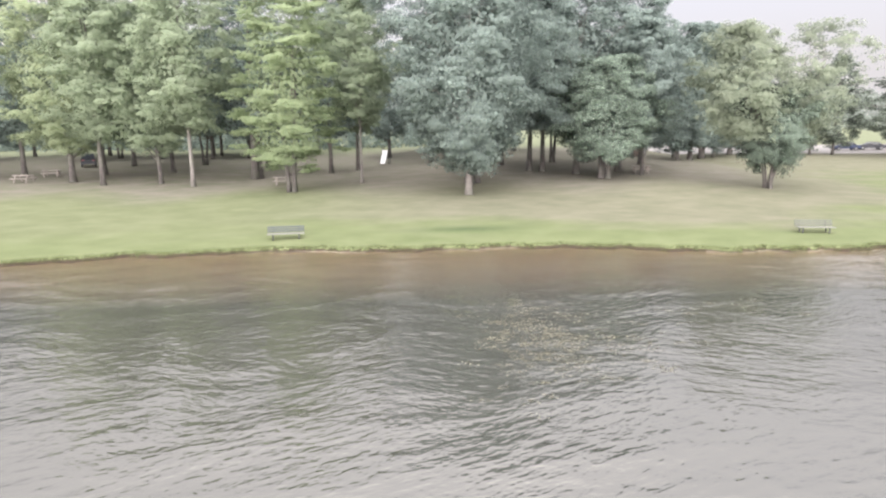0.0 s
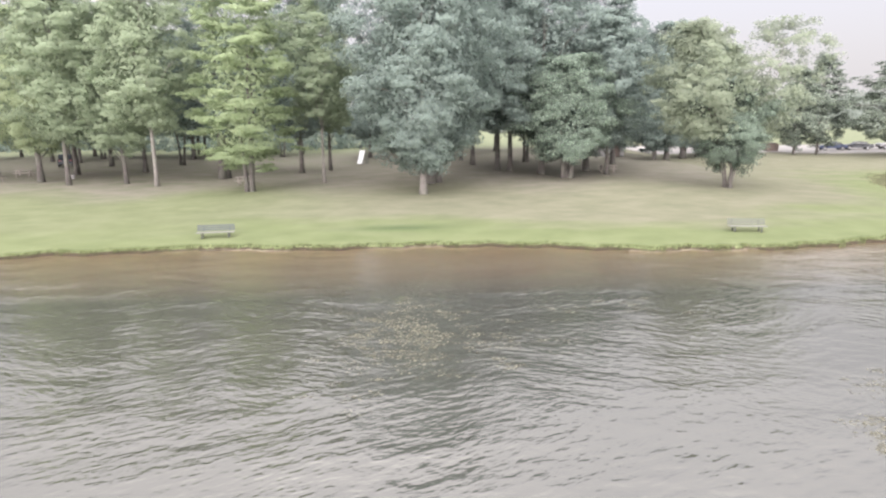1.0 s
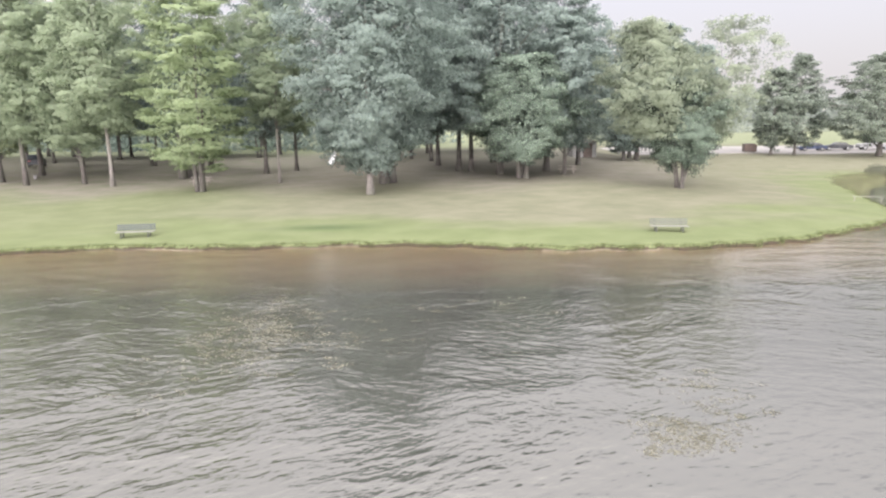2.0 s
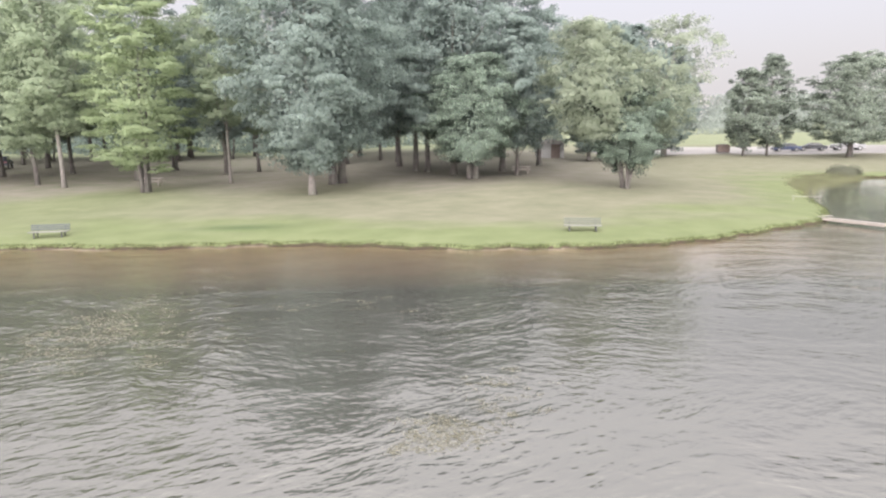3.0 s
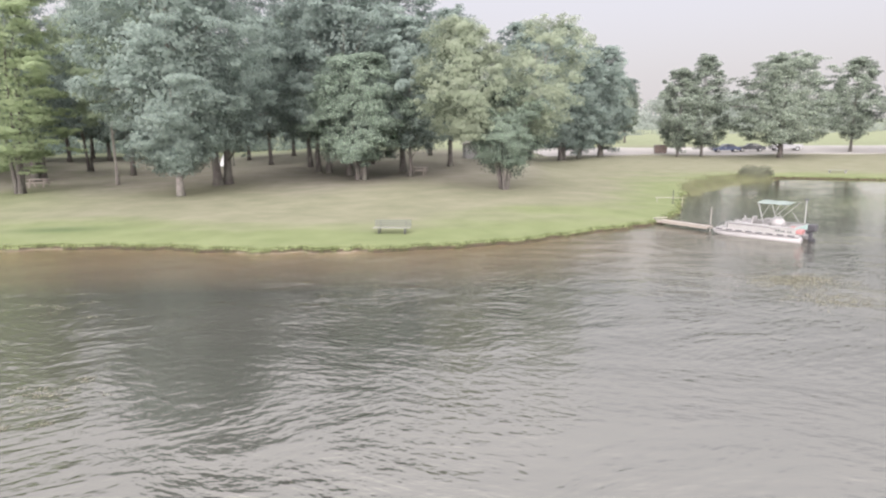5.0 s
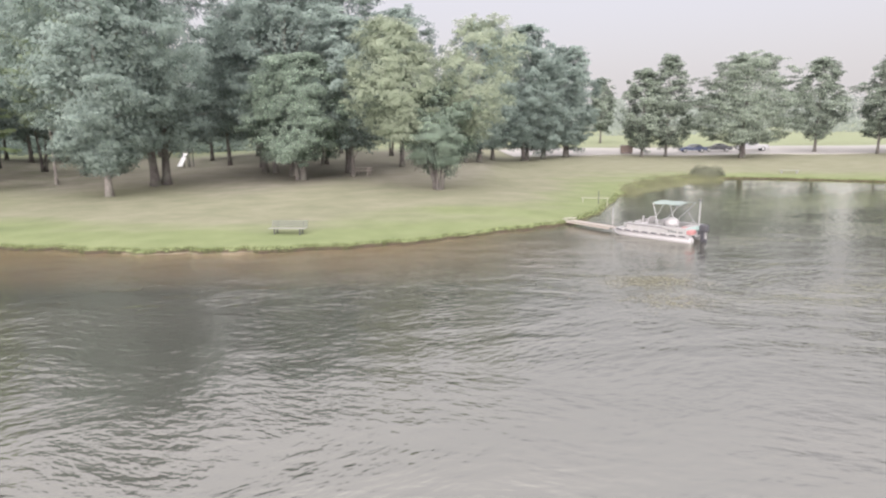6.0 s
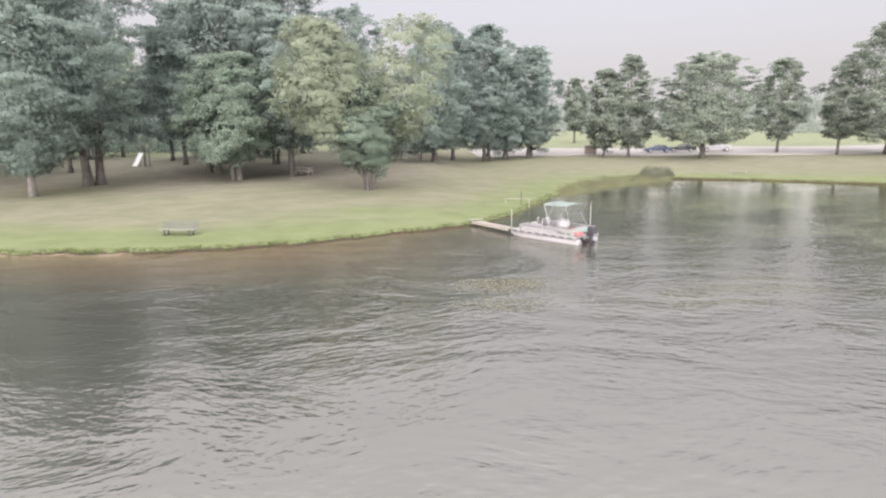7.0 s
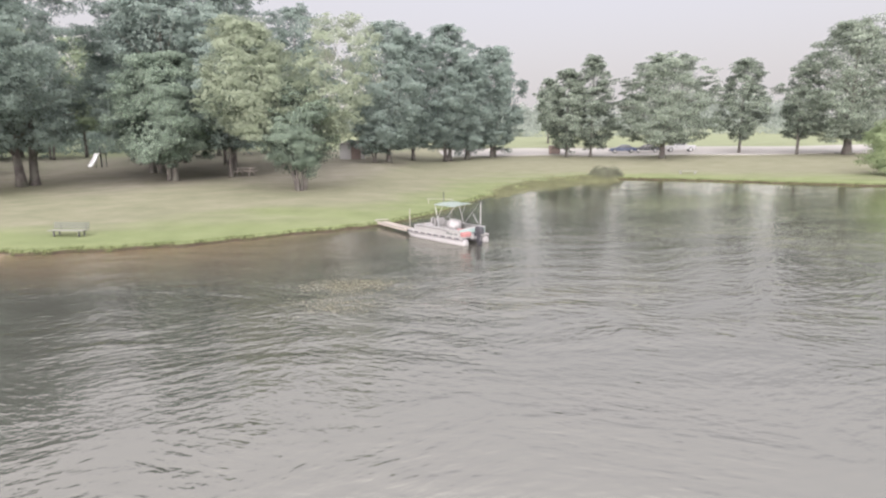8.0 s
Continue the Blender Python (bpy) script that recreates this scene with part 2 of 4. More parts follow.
# the breeze ruffles the open water most, the cove less
wxyz = nd.new("ShaderNodeSeparateXYZ")
lk.new(tc, wxyz.inputs[0])
breeze = nd.new("ShaderNodeMath")
breeze.operation = "MULTIPLY"
lk.new(n_range(nd, lk, gust, 0.36, 0.62, 0.72, 1.05), breeze.inputs[0])
lk.new(n_range(nd, lk, wxyz.outputs["Y"], 30.0, 58.0, 1.0, 0.3), breeze.inputs[1])
calm = nd.new("ShaderNodeMath")
calm.operation = "MULTIPLY"
lk.new(breeze.outputs[0], calm.inputs[0])
lk.new(n_range(nd, lk, wxyz.outputs["Y"], 7.0, 17.0, 0.85, 1.15), calm.inputs[1])
lk.new(calm.outputs[0], bmp.inputs["Strength"])
lk.new(hall.outputs[0], bmp.inputs["Height"])
fres = nd.new("ShaderNodeFresnel")
fres.inputs["IOR"].default_value = 2.8
lk.new(bmp.outputs[0], fres.inputs["Normal"])
gl = nd.new("ShaderNodeBsdfGlossy")
gl.inputs["Roughness"].default_value = 0.025
gl.inputs["Color"].default_value = (1.0, 0.995, 0.91, 1)
lk.new(bmp.outputs[0], gl.inputs["Normal"])
# shallow water along the lawn's shore; the cove beyond is deep
shallow = nd.new("ShaderNodeMath")
shallow.operation = "MULTIPLY"
lk.new(n_range(nd, lk, wxyz.outputs["Y"], 23.0, 31.0), shallow.inputs[0])
lk.new(n_range(nd, lk, wxyz.outputs["X"], 26.0, 40.0, 1.0, 0.0), shallow.inputs[1])
murk = nd.new("ShaderNodeBsdfDiffuse")
deep_c = n_mix(nd, lk, n_range(nd, lk, gust, 0.35, 0.65), (0.042, 0.042, 0.037), (0.054, 0.053, 0.047))
lk.new(n_mix(nd, lk, shallow.outputs[0], deep_c, (0.190, 0.150, 0.106)), murk.inputs["Color"])
lk.new(bmp.outputs[0], murk.inputs["Normal"])
clear = nd.new("ShaderNodeBsdfTransparent")
clear.inputs["Color"].default_value = (0.92, 0.88, 0.78, 1)
body = nd.new("ShaderNodeMixShader")
# the deeper the water, the more its murk hides the bed
lk.new(n_range(nd, lk, shallow.outputs[0], 0.0, 1.0, 1.0, 0.42), body.inputs[0])
lk.new(clear.outputs[0], body.inputs[1])
lk.new(murk.outputs[0], body.inputs[2])
surf = nd.new("ShaderNodeMixShader")
# at a grazing view the surface is nearly all reflection
graze = nd.new("ShaderNodeFresnel")
graze.inputs["IOR"].default_value = 2.8
gloss = nd.new("ShaderNodeMath")
gloss.use_clamp = True
lk.new(fres.outputs[0], gloss.inputs[0])
lk.new(n_range(nd, lk, graze.outputs[0], 0.45, 0.58, 0.0, 0.28), gloss.inputs[1])
lk.new(gloss.outputs[0], surf.inputs[0])
lk.new(body.outputs[0], surf.inputs[1])
lk.new(gl.outputs[0], surf.inputs[2])
lk.new(surf.outputs[0], out.inputs["Surface"])

M_ASPHALT = worn("worn_asphalt", (0.262, 0.251, 0.232), 0.85, 0.9, 0.3)
M_WHITE = worn("white_gelcoat", (0.225, 0.218, 0.215), 0.86, 0.4, 3, 0, 0.5, 0.05)
M_SLIDE = worn("white_slide_plastic", (0.62, 0.62, 0.61), 0.9, 0.4, 3, 0, 0.5, 0.05)
M_CREAM = worn("cream_panel", (0.214, 0.210, 0.203), 0.84, 0.5, 3, 0, 0.5, 0.05)
M_ALU = worn("dull_aluminium", (0.374, 0.374, 0.374), 0.8, 0.5, 5, 0.7, 0.5, 0.05)
M_BLACK = worn("black_plastic", (0.035, 0.035, 0.04), 0.7, 0.45)
M_DARK = worn("dark_rubber", (0.03, 0.03, 0.03), 0.7, 0.8)
M_RED = worn("red_plastic", (0.270, 0.125, 0.120), 0.75, 0.5)
M_GREENCLOTH = worn("green_canvas", (0.272, 0.360, 0.336), 0.75, 0.9, 4)
M_CANOPY = worn("faded_canvas", (0.336, 0.392, 0.368), 0.8, 0.9, 4)
M_SLAT = worn("blue_grey_slat", (0.063, 0.073, 0.067), 0.75, 0.85, 5)
M_SLATG = worn("grey_green_slat", (0.092, 0.099, 0.078), 0.8, 0.9, 5)
M_IRON = worn("dark_iron", (0.055, 0.058, 0.055), 0.75, 0.7, 5, 0.2)
M_SLATL = worn("weathered_pale_slat", (0.151, 0.157, 0.128), 0.75, 0.9, 5)
M_PLANK = worn("weathered_plank", (0.288, 0.257, 0.226), 0.7, 0.85, 4, 0, 0.2, 0.5)
M_POST = worn("pale_post", (0.234, 0.222, 0.201), 0.75, 0.8, 4)
M_DUMP = worn("brown_steel", (0.136, 0.104, 0.088), 0.7, 0.6, 2)
M_NAVY = worn("navy_car_paint", (0.048, 0.064, 0.120), 0.85, 0.25, 2, 0.2, 0.6, 0.02)
M_BLKCAR = worn("black_car_paint", (0.03, 0.032, 0.038), 0.85, 0.25, 2, 0.2, 0.6, 0.02)
M_SILVER = worn("white_car_paint", (0.300, 0.300, 0.302), 0.9, 0.3, 2, 0, 0.6, 0.02)
M_GLASS = worn("dark_car_glass", (0.03, 0.035, 0.04), 0.8, 0.1, 2, 0, 0.8, 0.0)
M_LAMP = worn("red_lens", (0.20, 0.03, 0.03), 0.8, 0.3)
M_WALL = worn("white_block_wall", (0.288, 0.284, 0.274), 0.85, 0.8, 1.5)
M_ROOF = worn("grey_shingle", (0.256, 0.240, 0.224), 0.75, 0.9, 2)
# bare soil, darkened to paint the shadow line below the overhanging grass
M_BANK_SHADED = worn("shaded_bank_soil", (0.046, 0.034, 0.023), 0.6, 0.95, 3, 0, 0.2, 0.8)
M_STEEL = worn("grey_steel", (0.192, 0.192, 0.195), 0.75, 0.6, 5, 0.3)


# ---------------------------------------------------------------- mesh helpers
def part(name, bm, material, parent=None, label="", smooth=False):
    """Links a bmesh as one mesh object under a thing or a part."""
    me = bpy.data.meshes.new(name)
    bm.to_mesh(me)
    bm.free()
    me.materials.append(material)
    if smooth:
        me.polygons.foreach_set("use_smooth", [True] * len(me.polygons))
    ob = new(name, me)
    ob.parent = parent
    if label:
        tagged(ob, label)
    return ob


def thing(name, m, label, category, group=""):
    ob = new(name)
    ob.empty_display_size = 0.2
    ob.matrix_basis = m
    return tagged(ob, label, category, group)


def box(bm, cx, cy, cz, sx, sy, sz, bevel=0.0, m=None):
    r = bmesh.ops.create_cube(bm, size=1.0)
    t = Matrix.Translation((cx, cy, cz)) @ Matrix.Diagonal((sx, sy, sz, 1))
    bmesh.ops.transform(bm, matrix=(m @ t) if m else t, verts=r["verts"])
    if bevel:
        es = list({e for v in r["verts"] for e in v.link_edges})
        bmesh.ops.bevel(bm, geom=es, offset=bevel, segments=2, affect="EDGES", profile=0.6)
    return bm


def boxed(cx, cy, cz, sx, sy, sz, bevel=0.0, m=None):
    return box(bmesh.new(), cx, cy, cz, sx, sy, sz, bevel, m)


def tube(bm, pts, radii, sides=8, cap=True):
    """A round tube along pts with a radius at each."""
    rings = []
    up = Vector((0.13, 0.31, 0.94))
    for i, p in enumerate(pts):
        a, c = Vector(pts[max(i - 1, 0)]), Vector(pts[min(i + 1, len(pts) - 1)])
        d = (c - a).normalized()
        u = d.cross(up if abs(d.dot(up)) < 0.9 else Vector((1, 0, 0))).normalized()
        v = d.cross(u)
        rings.append([bm.verts.new(Vector(p) + radii[i] * (math.cos(k * math.tau / sides) * u + math.sin(k * math.tau / sides) * v)) for k in range(sides)])
    for r0, r1 in zip(rings, rings[1:]):
        for k in range(sides):
            bm.faces.new((r0[k], r0[(k + 1) % sides], r1[(k + 1) % sides], r1[k]))
    if cap:
        bm.faces.new(rings[0][::-1])
        bm.faces.new(rings[-1])
    return bm


def tubed(pts, r, sides=8):
    return tube(bmesh.new(), pts, [r] * len(pts) if isinstance(r, (int, float)) else r, sides)


def prism(bm, outline, y0, y1, bevel=0.0):
    """An outline in x, z drawn out from y0 to y1."""
    a = [bm.verts.new((x, y0, z)) for x, z in outline]
    c = [bm.verts.new((x, y1, z)) for x, z in outline]
    n = len(outline)
    fs = [bm.faces.new(a[::-1]), bm.faces.new(c)]
    for i in range(n):
        fs.append(bm.faces.new((a[i], a[(i + 1) % n], c[(i + 1) % n], c[i])))
    bmesh.ops.recalc_face_normals(bm, faces=fs)
    if bevel:
        bmesh.ops.bevel(bm, geom=list({e for f in fs for e in f.edges}), offset=bevel, segments=2, affect="EDGES", profile=0.6)
    return bm


# ---------------------------------------------------------------- the lie of the land
SHORE_X = [-2500, -200, -80, -40, -21.3, -18.8, -15.6, -13.7, -11, -8.2, -5, -2, 1, 4, 7, 10, 12.7, 15.4, 18, 21, 24.2, 27, 29.3, 32, 34, 36, 37.6, 39.1, 41, 43.4, 46, 50.2, 53.5, 56.8, 61, 64.3, 70.6, 75.2, 81.5, 86.2, 100, 118, 150, 260, 2500]
SHORE_Y = [10, 12, 23, 28.5, 30.8, 31.2, 32.3, 32, 32.7, 33.0, 32.5, 32.4, 32.5, 32.7, 32.5, 32, 31.1, 30.5, 30.5, 30.4, 30.8, 31.5, 32.3, 34, 35.1, 36.2, 37.1, 38.6, 41.3, 46, 51.8, 58.8, 62.6, 66.0, 69, 70.0, 67.4, 64.4, 59.8, 57, 49, 41, 30, 12, 10]
RISE_D = [0, 2.5, 8, 20, 35, 50, 75, 120, 200, 330, 600, 1200, 3000]
RISE_Z = [0.2, 0.36, 0.58, 1.0, 1.55, 2.0, 2.6, 3.0, 3.5, 6.0, 9.0, 20.0, 40.0]


def shore_y(x):
    """The water's edge, with the small bites and tongues of a grassy bank."""
    x = np.asarray(x, float)
    y = np.interp(x, SHORE_X, SHORE_Y)
    near = np.exp(-(((x - 30) / 90) ** 2))
    w = 0.16 * np.sin(1.9 * x + 0.7) + 0.11 * np.sin(4.3 * x + 2.1) + 0.07 * np.sin(9.1 * x) + 0.05 * np.sin(17.3 * x + 1.0)
    return y + near * w


def shore_slope(x):
    return np.clip(np.interp(np.asarray(x, float), (np.array(SHORE_X[:-1]) + SHORE_X[1:]) / 2, np.diff(SHORE_Y) / np.diff(SHORE_X)), -2.2, 2.2)


def beach(x):
    """Width of the bare sand in front of the grassy bank."""
    x = np.asarray(x, float)
    return 0.2 * (np.exp(-(((x + 6.5) / 2.6) ** 2)) + 0.8 * np.exp(-(((x - 17.8) / 2.4) ** 2)) + 0.5 * np.exp(-(((x - 3) / 2.0) ** 2))) * (0.75 + 0.4 * np.sin(2.3 * x))


def land_z(x, y):
    """Height of the ground inland of the bank."""
    d = (np.asarray(y, float) - shore_y(x)) / np.sqrt(1 + shore_slope(x) ** 2)
    z = 0.2 + (np.interp(d, RISE_D, RISE_Z) - 0.2) * np.interp(x, [-400, -200, -15, 3], [1.0, 0.66, 0.66, 1.0])
    # a shallow hollow in the wood, round the play ground
    z = z - 0.9 * np.exp(-(((np.asarray(x, float) + 5) / 15) ** 2) - (((np.asarray(y, float) - 92) / 13) ** 2))
    return z + np.minimum(1, np.maximum(0, d) / 15) * 0.10 * np.sin(0.21 * np.asarray(x) + 0.4) * np.cos(0.17 * np.asarray(y))


def on_land(x, y, dz=0.0):
    return float(land_z(x, y)) + dz


def grid_mesh(name, xs, offs, zfun, materials, which):
    """A sheet of columns at xs and rows at distances offs from the water's edge."""
    X = np.repeat(xs[:, None], len(offs), 1)
    Y = shore_y(xs)[:, None] + offs[None, :]
    Z = zfun(X, Y, np.repeat(offs[None, :], len(xs), 0))
    V = np.stack([X, Y, Z], -1).reshape(-1, 3)
    n, m = len(xs), len(offs)
    i, j = np.meshgrid(np.arange(n - 1), np.arange(m - 1), indexing="ij")
    a = (i * m + j).ravel()
    Fc = np.stack([a, a + m, a + m + 1, a + 1], 1)
    me = bpy.data.meshes.new(name)
    me.from_pydata(V.tolist(), [], Fc.tolist())
    for mm in materials:
        me.materials.append(mm)
    me.polygons.foreach_set("material_index", which((xs[:-1] + xs[1:])[:, None] / 2, (offs[None, :-1] + offs[None, 1:]) / 2)[i.ravel(), j.ravel()].astype(np.int32))
    me.polygons.foreach_set("use_smooth", np.ones(len(Fc), bool))
    D = (np.repeat(offs[None, :], n, 0) / np.sqrt(1 + shore_slope(X) ** 2)).ravel()
    me.attributes.new("inland", "FLOAT", "POINT").data.foreach_set("value", D.astype(np.float32))
    Xr, Yr = X.ravel(), Y.ravel()
    wd = np.clip((D - 19 - 3 * np.sin(0.35 * Xr)) / 9, 0, 1) * np.clip((46 - Xr) / 14, 0, 1) * np.clip((120 - Yr) / 15, 0, 1)
    me.attributes.new("wooded", "FLOAT", "POINT").data.foreach_set("value", wd.astype(np.float32))
    lu = np.exp(-(((Xr - 2.2) / 3.0) ** 2) - (((Yr - 36.6) / 0.75) ** 2)) * 1.0
    me.attributes.new("lush", "FLOAT", "POINT").data.foreach_set("value", lu.astype(np.float32))
    return new(name, me)


def ground_z(X, Y, O):
    d = O / np.sqrt(1 + shore_slope(X) ** 2)
    bed = np.interp(d, [-3000, -700, -420, -60, -30, -12, -6, -3, -1, -0.12], [30, 8, -0.5, -3, -2.2, -1.3, -0.75, -0.42, -0.14, -0.02])
    bank = np.interp(d - beach(X), [-0.5, -0.12, 0.0, 0.04, 0.10, 0.45], [0.0, 0.005, 0.015, 0.03, 0.15, 0.21])
    bank = np.where(d < 0, np.minimum(bank, -0.02 + 0.2 * (d + 0.12)), bank)
    land = land_z(X, Y)
    rough = 0.015 * np.sin(7.7 * X + 3 * Y) * np.sin(5.1 * Y - 2 * X)
    return np.where(d < -0.12, bed, np.where(d < 0.62, bank, land)) + np.where(d > 0.2, rough, 0)


XS = np.concatenate([-np.geomspace(2500, 46, 26), np.arange(-45, 95, 0.3), np.geomspace(95, 2500, 30)])
OFFS = np.concatenate([-np.geomspace(2900, 12, 22), np.arange(-11, -1.2, 0.8), np.arange(-1.2, -0.2, 0.2), np.arange(-0.2, 0.8, 0.06), np.arange(0.8, 1.2, 0.2), np.arange(1.2, 6, 0.5), np.geomspace(6, 2900, 70)])
ground = grid_mesh("ground", XS, OFFS, ground_z, [M_BED, M_GRASS, M_BANK_SHADED], lambda x, o: np.where(o - beach(x) > 0.09, 1, np.where(o - beach(x) > -0.01, 2, 0)))
tagged(ground, "mown lawn, green by the water and straw-dry on the slope", "ground", kind="structure")

bm = bmesh.new()
bmesh.ops.create_grid(bm, x_segments=24, y_segments=24, size=1500)
bmesh.ops.translate(bm, verts=bm.verts, vec=(30, -900, 0.0))
water = part("water", bm, M_WATER)
tagged(water, "rippled murky lake water reflecting an overcast sky", "lake", kind="structure")


# ---------------------------------------------------------------- road, hills
def strip(name, xs, near, width, lift, material, label, category):
    V, Fc = [], []
    rows = 9
    for i, x in enumerate(xs):
        for k in range(rows):
            y = near(x) + width(x) * k / (rows - 1)
            V.append((x, y, on_land(x, y, lift)))
    n = len(V)
    V += [(x, y, z - 0.25) for x, y, z in V]
    for i in range(len(xs) - 1):
        for k in range(rows - 1):
            a = i * rows + k
            Fc.append((a, a + rows, a + rows + 1, a + 1))
        a, c = i * rows, i * rows + rows - 1
        Fc += [(a, a + n, a + rows + n, a + rows), (c, c + rows, c + rows + n, c + n)]
    me = bpy.data.meshes.new(name)
    me.from_pydata(V, [], Fc)
    me.materials.append(material)
    return tagged(new(name, me), label, category, kind="structure")


ROAD_NEAR = lambda x: 121.7 - 0.29 * x if x < 130 else 84.0 - 0.1 * (x - 130)
strip("road", np.arange(46, 330, 3.0), ROAD_NEAR, lambda x: 23.0, 0.08, M_ASPHALT, "pale worn asphalt road and parking strip", "road")


def leaf_cards(P, N, S, rng):
    """Small pointed leaves at P, facing N, of size S. Returns vertices and faces."""
    n = len(P)
    a = rng.normal(size=(n, 3))
    U = np.cross(N, a)
    U /= np.linalg.norm(U, axis=1, keepdims=True) + 1e-9
    W = np.cross(N, U)
    S = S[:, None]
    asp = rng.uniform(0.5, 0.85, (n, 1))
    bend = N * S * rng.uniform(-0.3, 0.05, (n, 1))
    V = np.stack([P - U * S, P + U * S * 0.7 - W * S * asp + bend, P + U * S * 0.7 + W * S * asp + bend], 1).reshape(-1, 3)
    return V, np.arange(3 * n).reshape(-1, 3)


def mesh_from(name, V, Fc, material, facing=None):
    me = bpy.data.meshes.new(name)
    nv, nf = len(V), len(Fc)
    me.vertices.add(nv)
    me.vertices.foreach_set("co", np.asarray(V, np.float32).ravel())
    me.loops.add(nf * 3)
    me.loops.foreach_set("vertex_index", np.asarray(Fc, np.int32).ravel())
    me.polygons.add(nf)
    me.polygons.foreach_set("loop_start", np.arange(nf, dtype=np.int32) * 3)
    me.update(calc_edges=True)
    if facing is not None:
        # soft shading: the leaves of a spray take the light of the bough that they clothe
        soft = me.attributes.new("custom_normal", "FLOAT_VECTOR", "POINT")
        soft.data.foreach_set("vector", np.repeat(np.asarray(facing, np.float32), 3, axis=0).ravel())
    me.materials.append(material)
    return me


SHAPES = {
    "oak": [(0, 0.45), (0.1, 0.80), (0.3, 1.0), (0.6, 0.95), (0.82, 0.72), (1, 0.3)],
    "high": [(0, 0.3), (0.12, 0.55), (0.3, 0.82), (0.6, 1.0), (0.85, 0.85), (1, 0.4)],
    "round": [(0, 0.5), (0.25, 0.92), (0.5, 1.0), (0.8, 0.75), (1, 0.28)],
    "tall": [(0, 0.45), (0.2, 0.88), (0.45, 1.0), (0.75, 0.8), (1, 0.25)],
    "cone": [(0, 0.85), (0.12, 1.0), (0.45, 0.8), (0.75, 0.5), (1, 0.12)],
    "vase": [(0, 0.30), (0.18, 0.45), (0.4, 0.85), (0.65, 1.0), (0.85, 0.8), (1, 0.35)],
    "plates": [(0, 0.62), (0.12, 0.92), (0.35, 1.0), (0.65, 0.98), (0.88, 0.8), (1, 0.4)],
}


def tree(label, x, y, H, zb, R, shape="oak", leaves=None, bark_m=None, stems=1, r0=0.28, lobes=70, per=150, size=0.19, seed=1, flat=0.74, lean=(0, 0), fill=1.0, group="", spread=0.5):
    """One tree: tapered stems with limbs, and a crown of leaf sprays gathered in uneven lobes with gaps between."""
    rng = np.random.default_rng(seed)
    per, size = per * 3.2, size * 0.74
    leaves, bark_m = leaves or LEAF_DARK, bark_m or BARK
    ob = thing("tree", pose(x, y, on_land(x, y, -0.05), 0, 0, 0), label, "tree", group)
    us, rs = zip(*SHAPES[shape])
    C, RR = [], []
    phase = rng.uniform(0, math.tau, 4)
    for i in range(lobes):
        u = (i + rng.random()) / lobes
        u = u ** 0.9
        ang = i * 2.39996 + rng.normal(0, 0.35)
        env = np.interp(u, us, rs) * R * (1 + 0.16 * math.sin(2 * ang + phase[0] + 5 * u) + 0.10 * math.sin(3 * ang + phase[1] - 7 * u))
        lr = (0.78 + 0.085 * R) * rng.uniform(0.75, 1.45) * (1 - 0.25 * u)
        rad = max(0, env - lr * 0.45) * rng.uniform(0.16, 1.0) ** 0.42
        z = zb + (H - zb) * u
        if shape == "plates":
            z = zb + (H - zb) * (round(u * 13) + rng.normal(0, 0.3)) / 13
        C.append((rad * math.cos(ang) + lean[0] * (0.6 + 0.4 * u), rad * math.sin(ang) + lean[1] * (0.6 + 0.4 * u), min(z, H - lr * flat)))
        RR.append(lr)
    C, RR = np.array(C), np.array(RR)
    wt = RR ** 2 / np.mean(RR ** 2)
    Ps, Ns, Ss, Gs = [], [], [], []
    for c, lr, w in zip(C, RR, wt):
        n = max(20, int(per * w * rng.uniform(0.75, 1.25)))
        # a bough carries several flat sprays of leaves, the outer ones hanging a little
        k = int(rng.integers(6, 11))
        hub = rng.normal(size=(k, 3))
        hub[:, 2] = hub[:, 2] * 0.8 + 0.25
        hub /= np.linalg.norm(hub, axis=1, keepdims=True)
        hub *= lr * rng.uniform(0.25, 0.95, (k, 1))
        pick = rng.integers(0, k, n)
        d = rng.normal(size=(n, 3))
        d[:, 2] = d[:, 2] + 0.25
        d /= np.linalg.norm(d, axis=1, keepdims=True)
        rr = lr * rng.uniform(0.34, 0.68, k)[pick] * rng.uniform(0.1, 1.0, n) ** 0.45
        out = d * rr[:, None]
        out[:, 2] = out[:, 2] * 0.6 - 0.18 * rr * rr / lr
        Ps.append(c + (hub[pick] + out) * [1, 1, flat])
        Ss.append(size * rng.uniform(0.6, 1.35, n))
        core = np.array([c[0] - lean[0] * 0.8, c[1] - lean[1] * 0.8, (c[2] - (zb + H) * 0.4) * 0.35])
        gg = d * 0.35 + core / (np.linalg.norm(core) + 1e-6) * 0.8 + rng.normal(0, 0.2, (n, 3)) + [0, 0, 0.1]
        Gs.append(gg / np.linalg.norm(gg, axis=1, keepdims=True))
        nn = Gs[-1] + rng.normal(0, 0.38, (n, 3)) + [0, 0, 0.2]
        Ns.append(nn / np.linalg.norm(nn, axis=1, keepdims=True))
    # inner boughs close most of the view through the crown
    n = int(lobes * per * 0.2 * fill)
    u = rng.random(n)
    ang, rad = rng.uniform(0, math.tau, n), np.sqrt(rng.random(n)) * 0.72 * np.interp(u, us, rs) * R
    Ps.append(np.stack([rad * np.cos(ang) + lean[0] * (0.6 + 0.4 * u), rad * np.sin(ang) + lean[1] * (0.6 + 0.4 * u), zb + 0.3 + (H - zb) * 0.9 * u], 1))
    Ss.append(size * 1.1 * rng.uniform(0.7, 1.3, n))
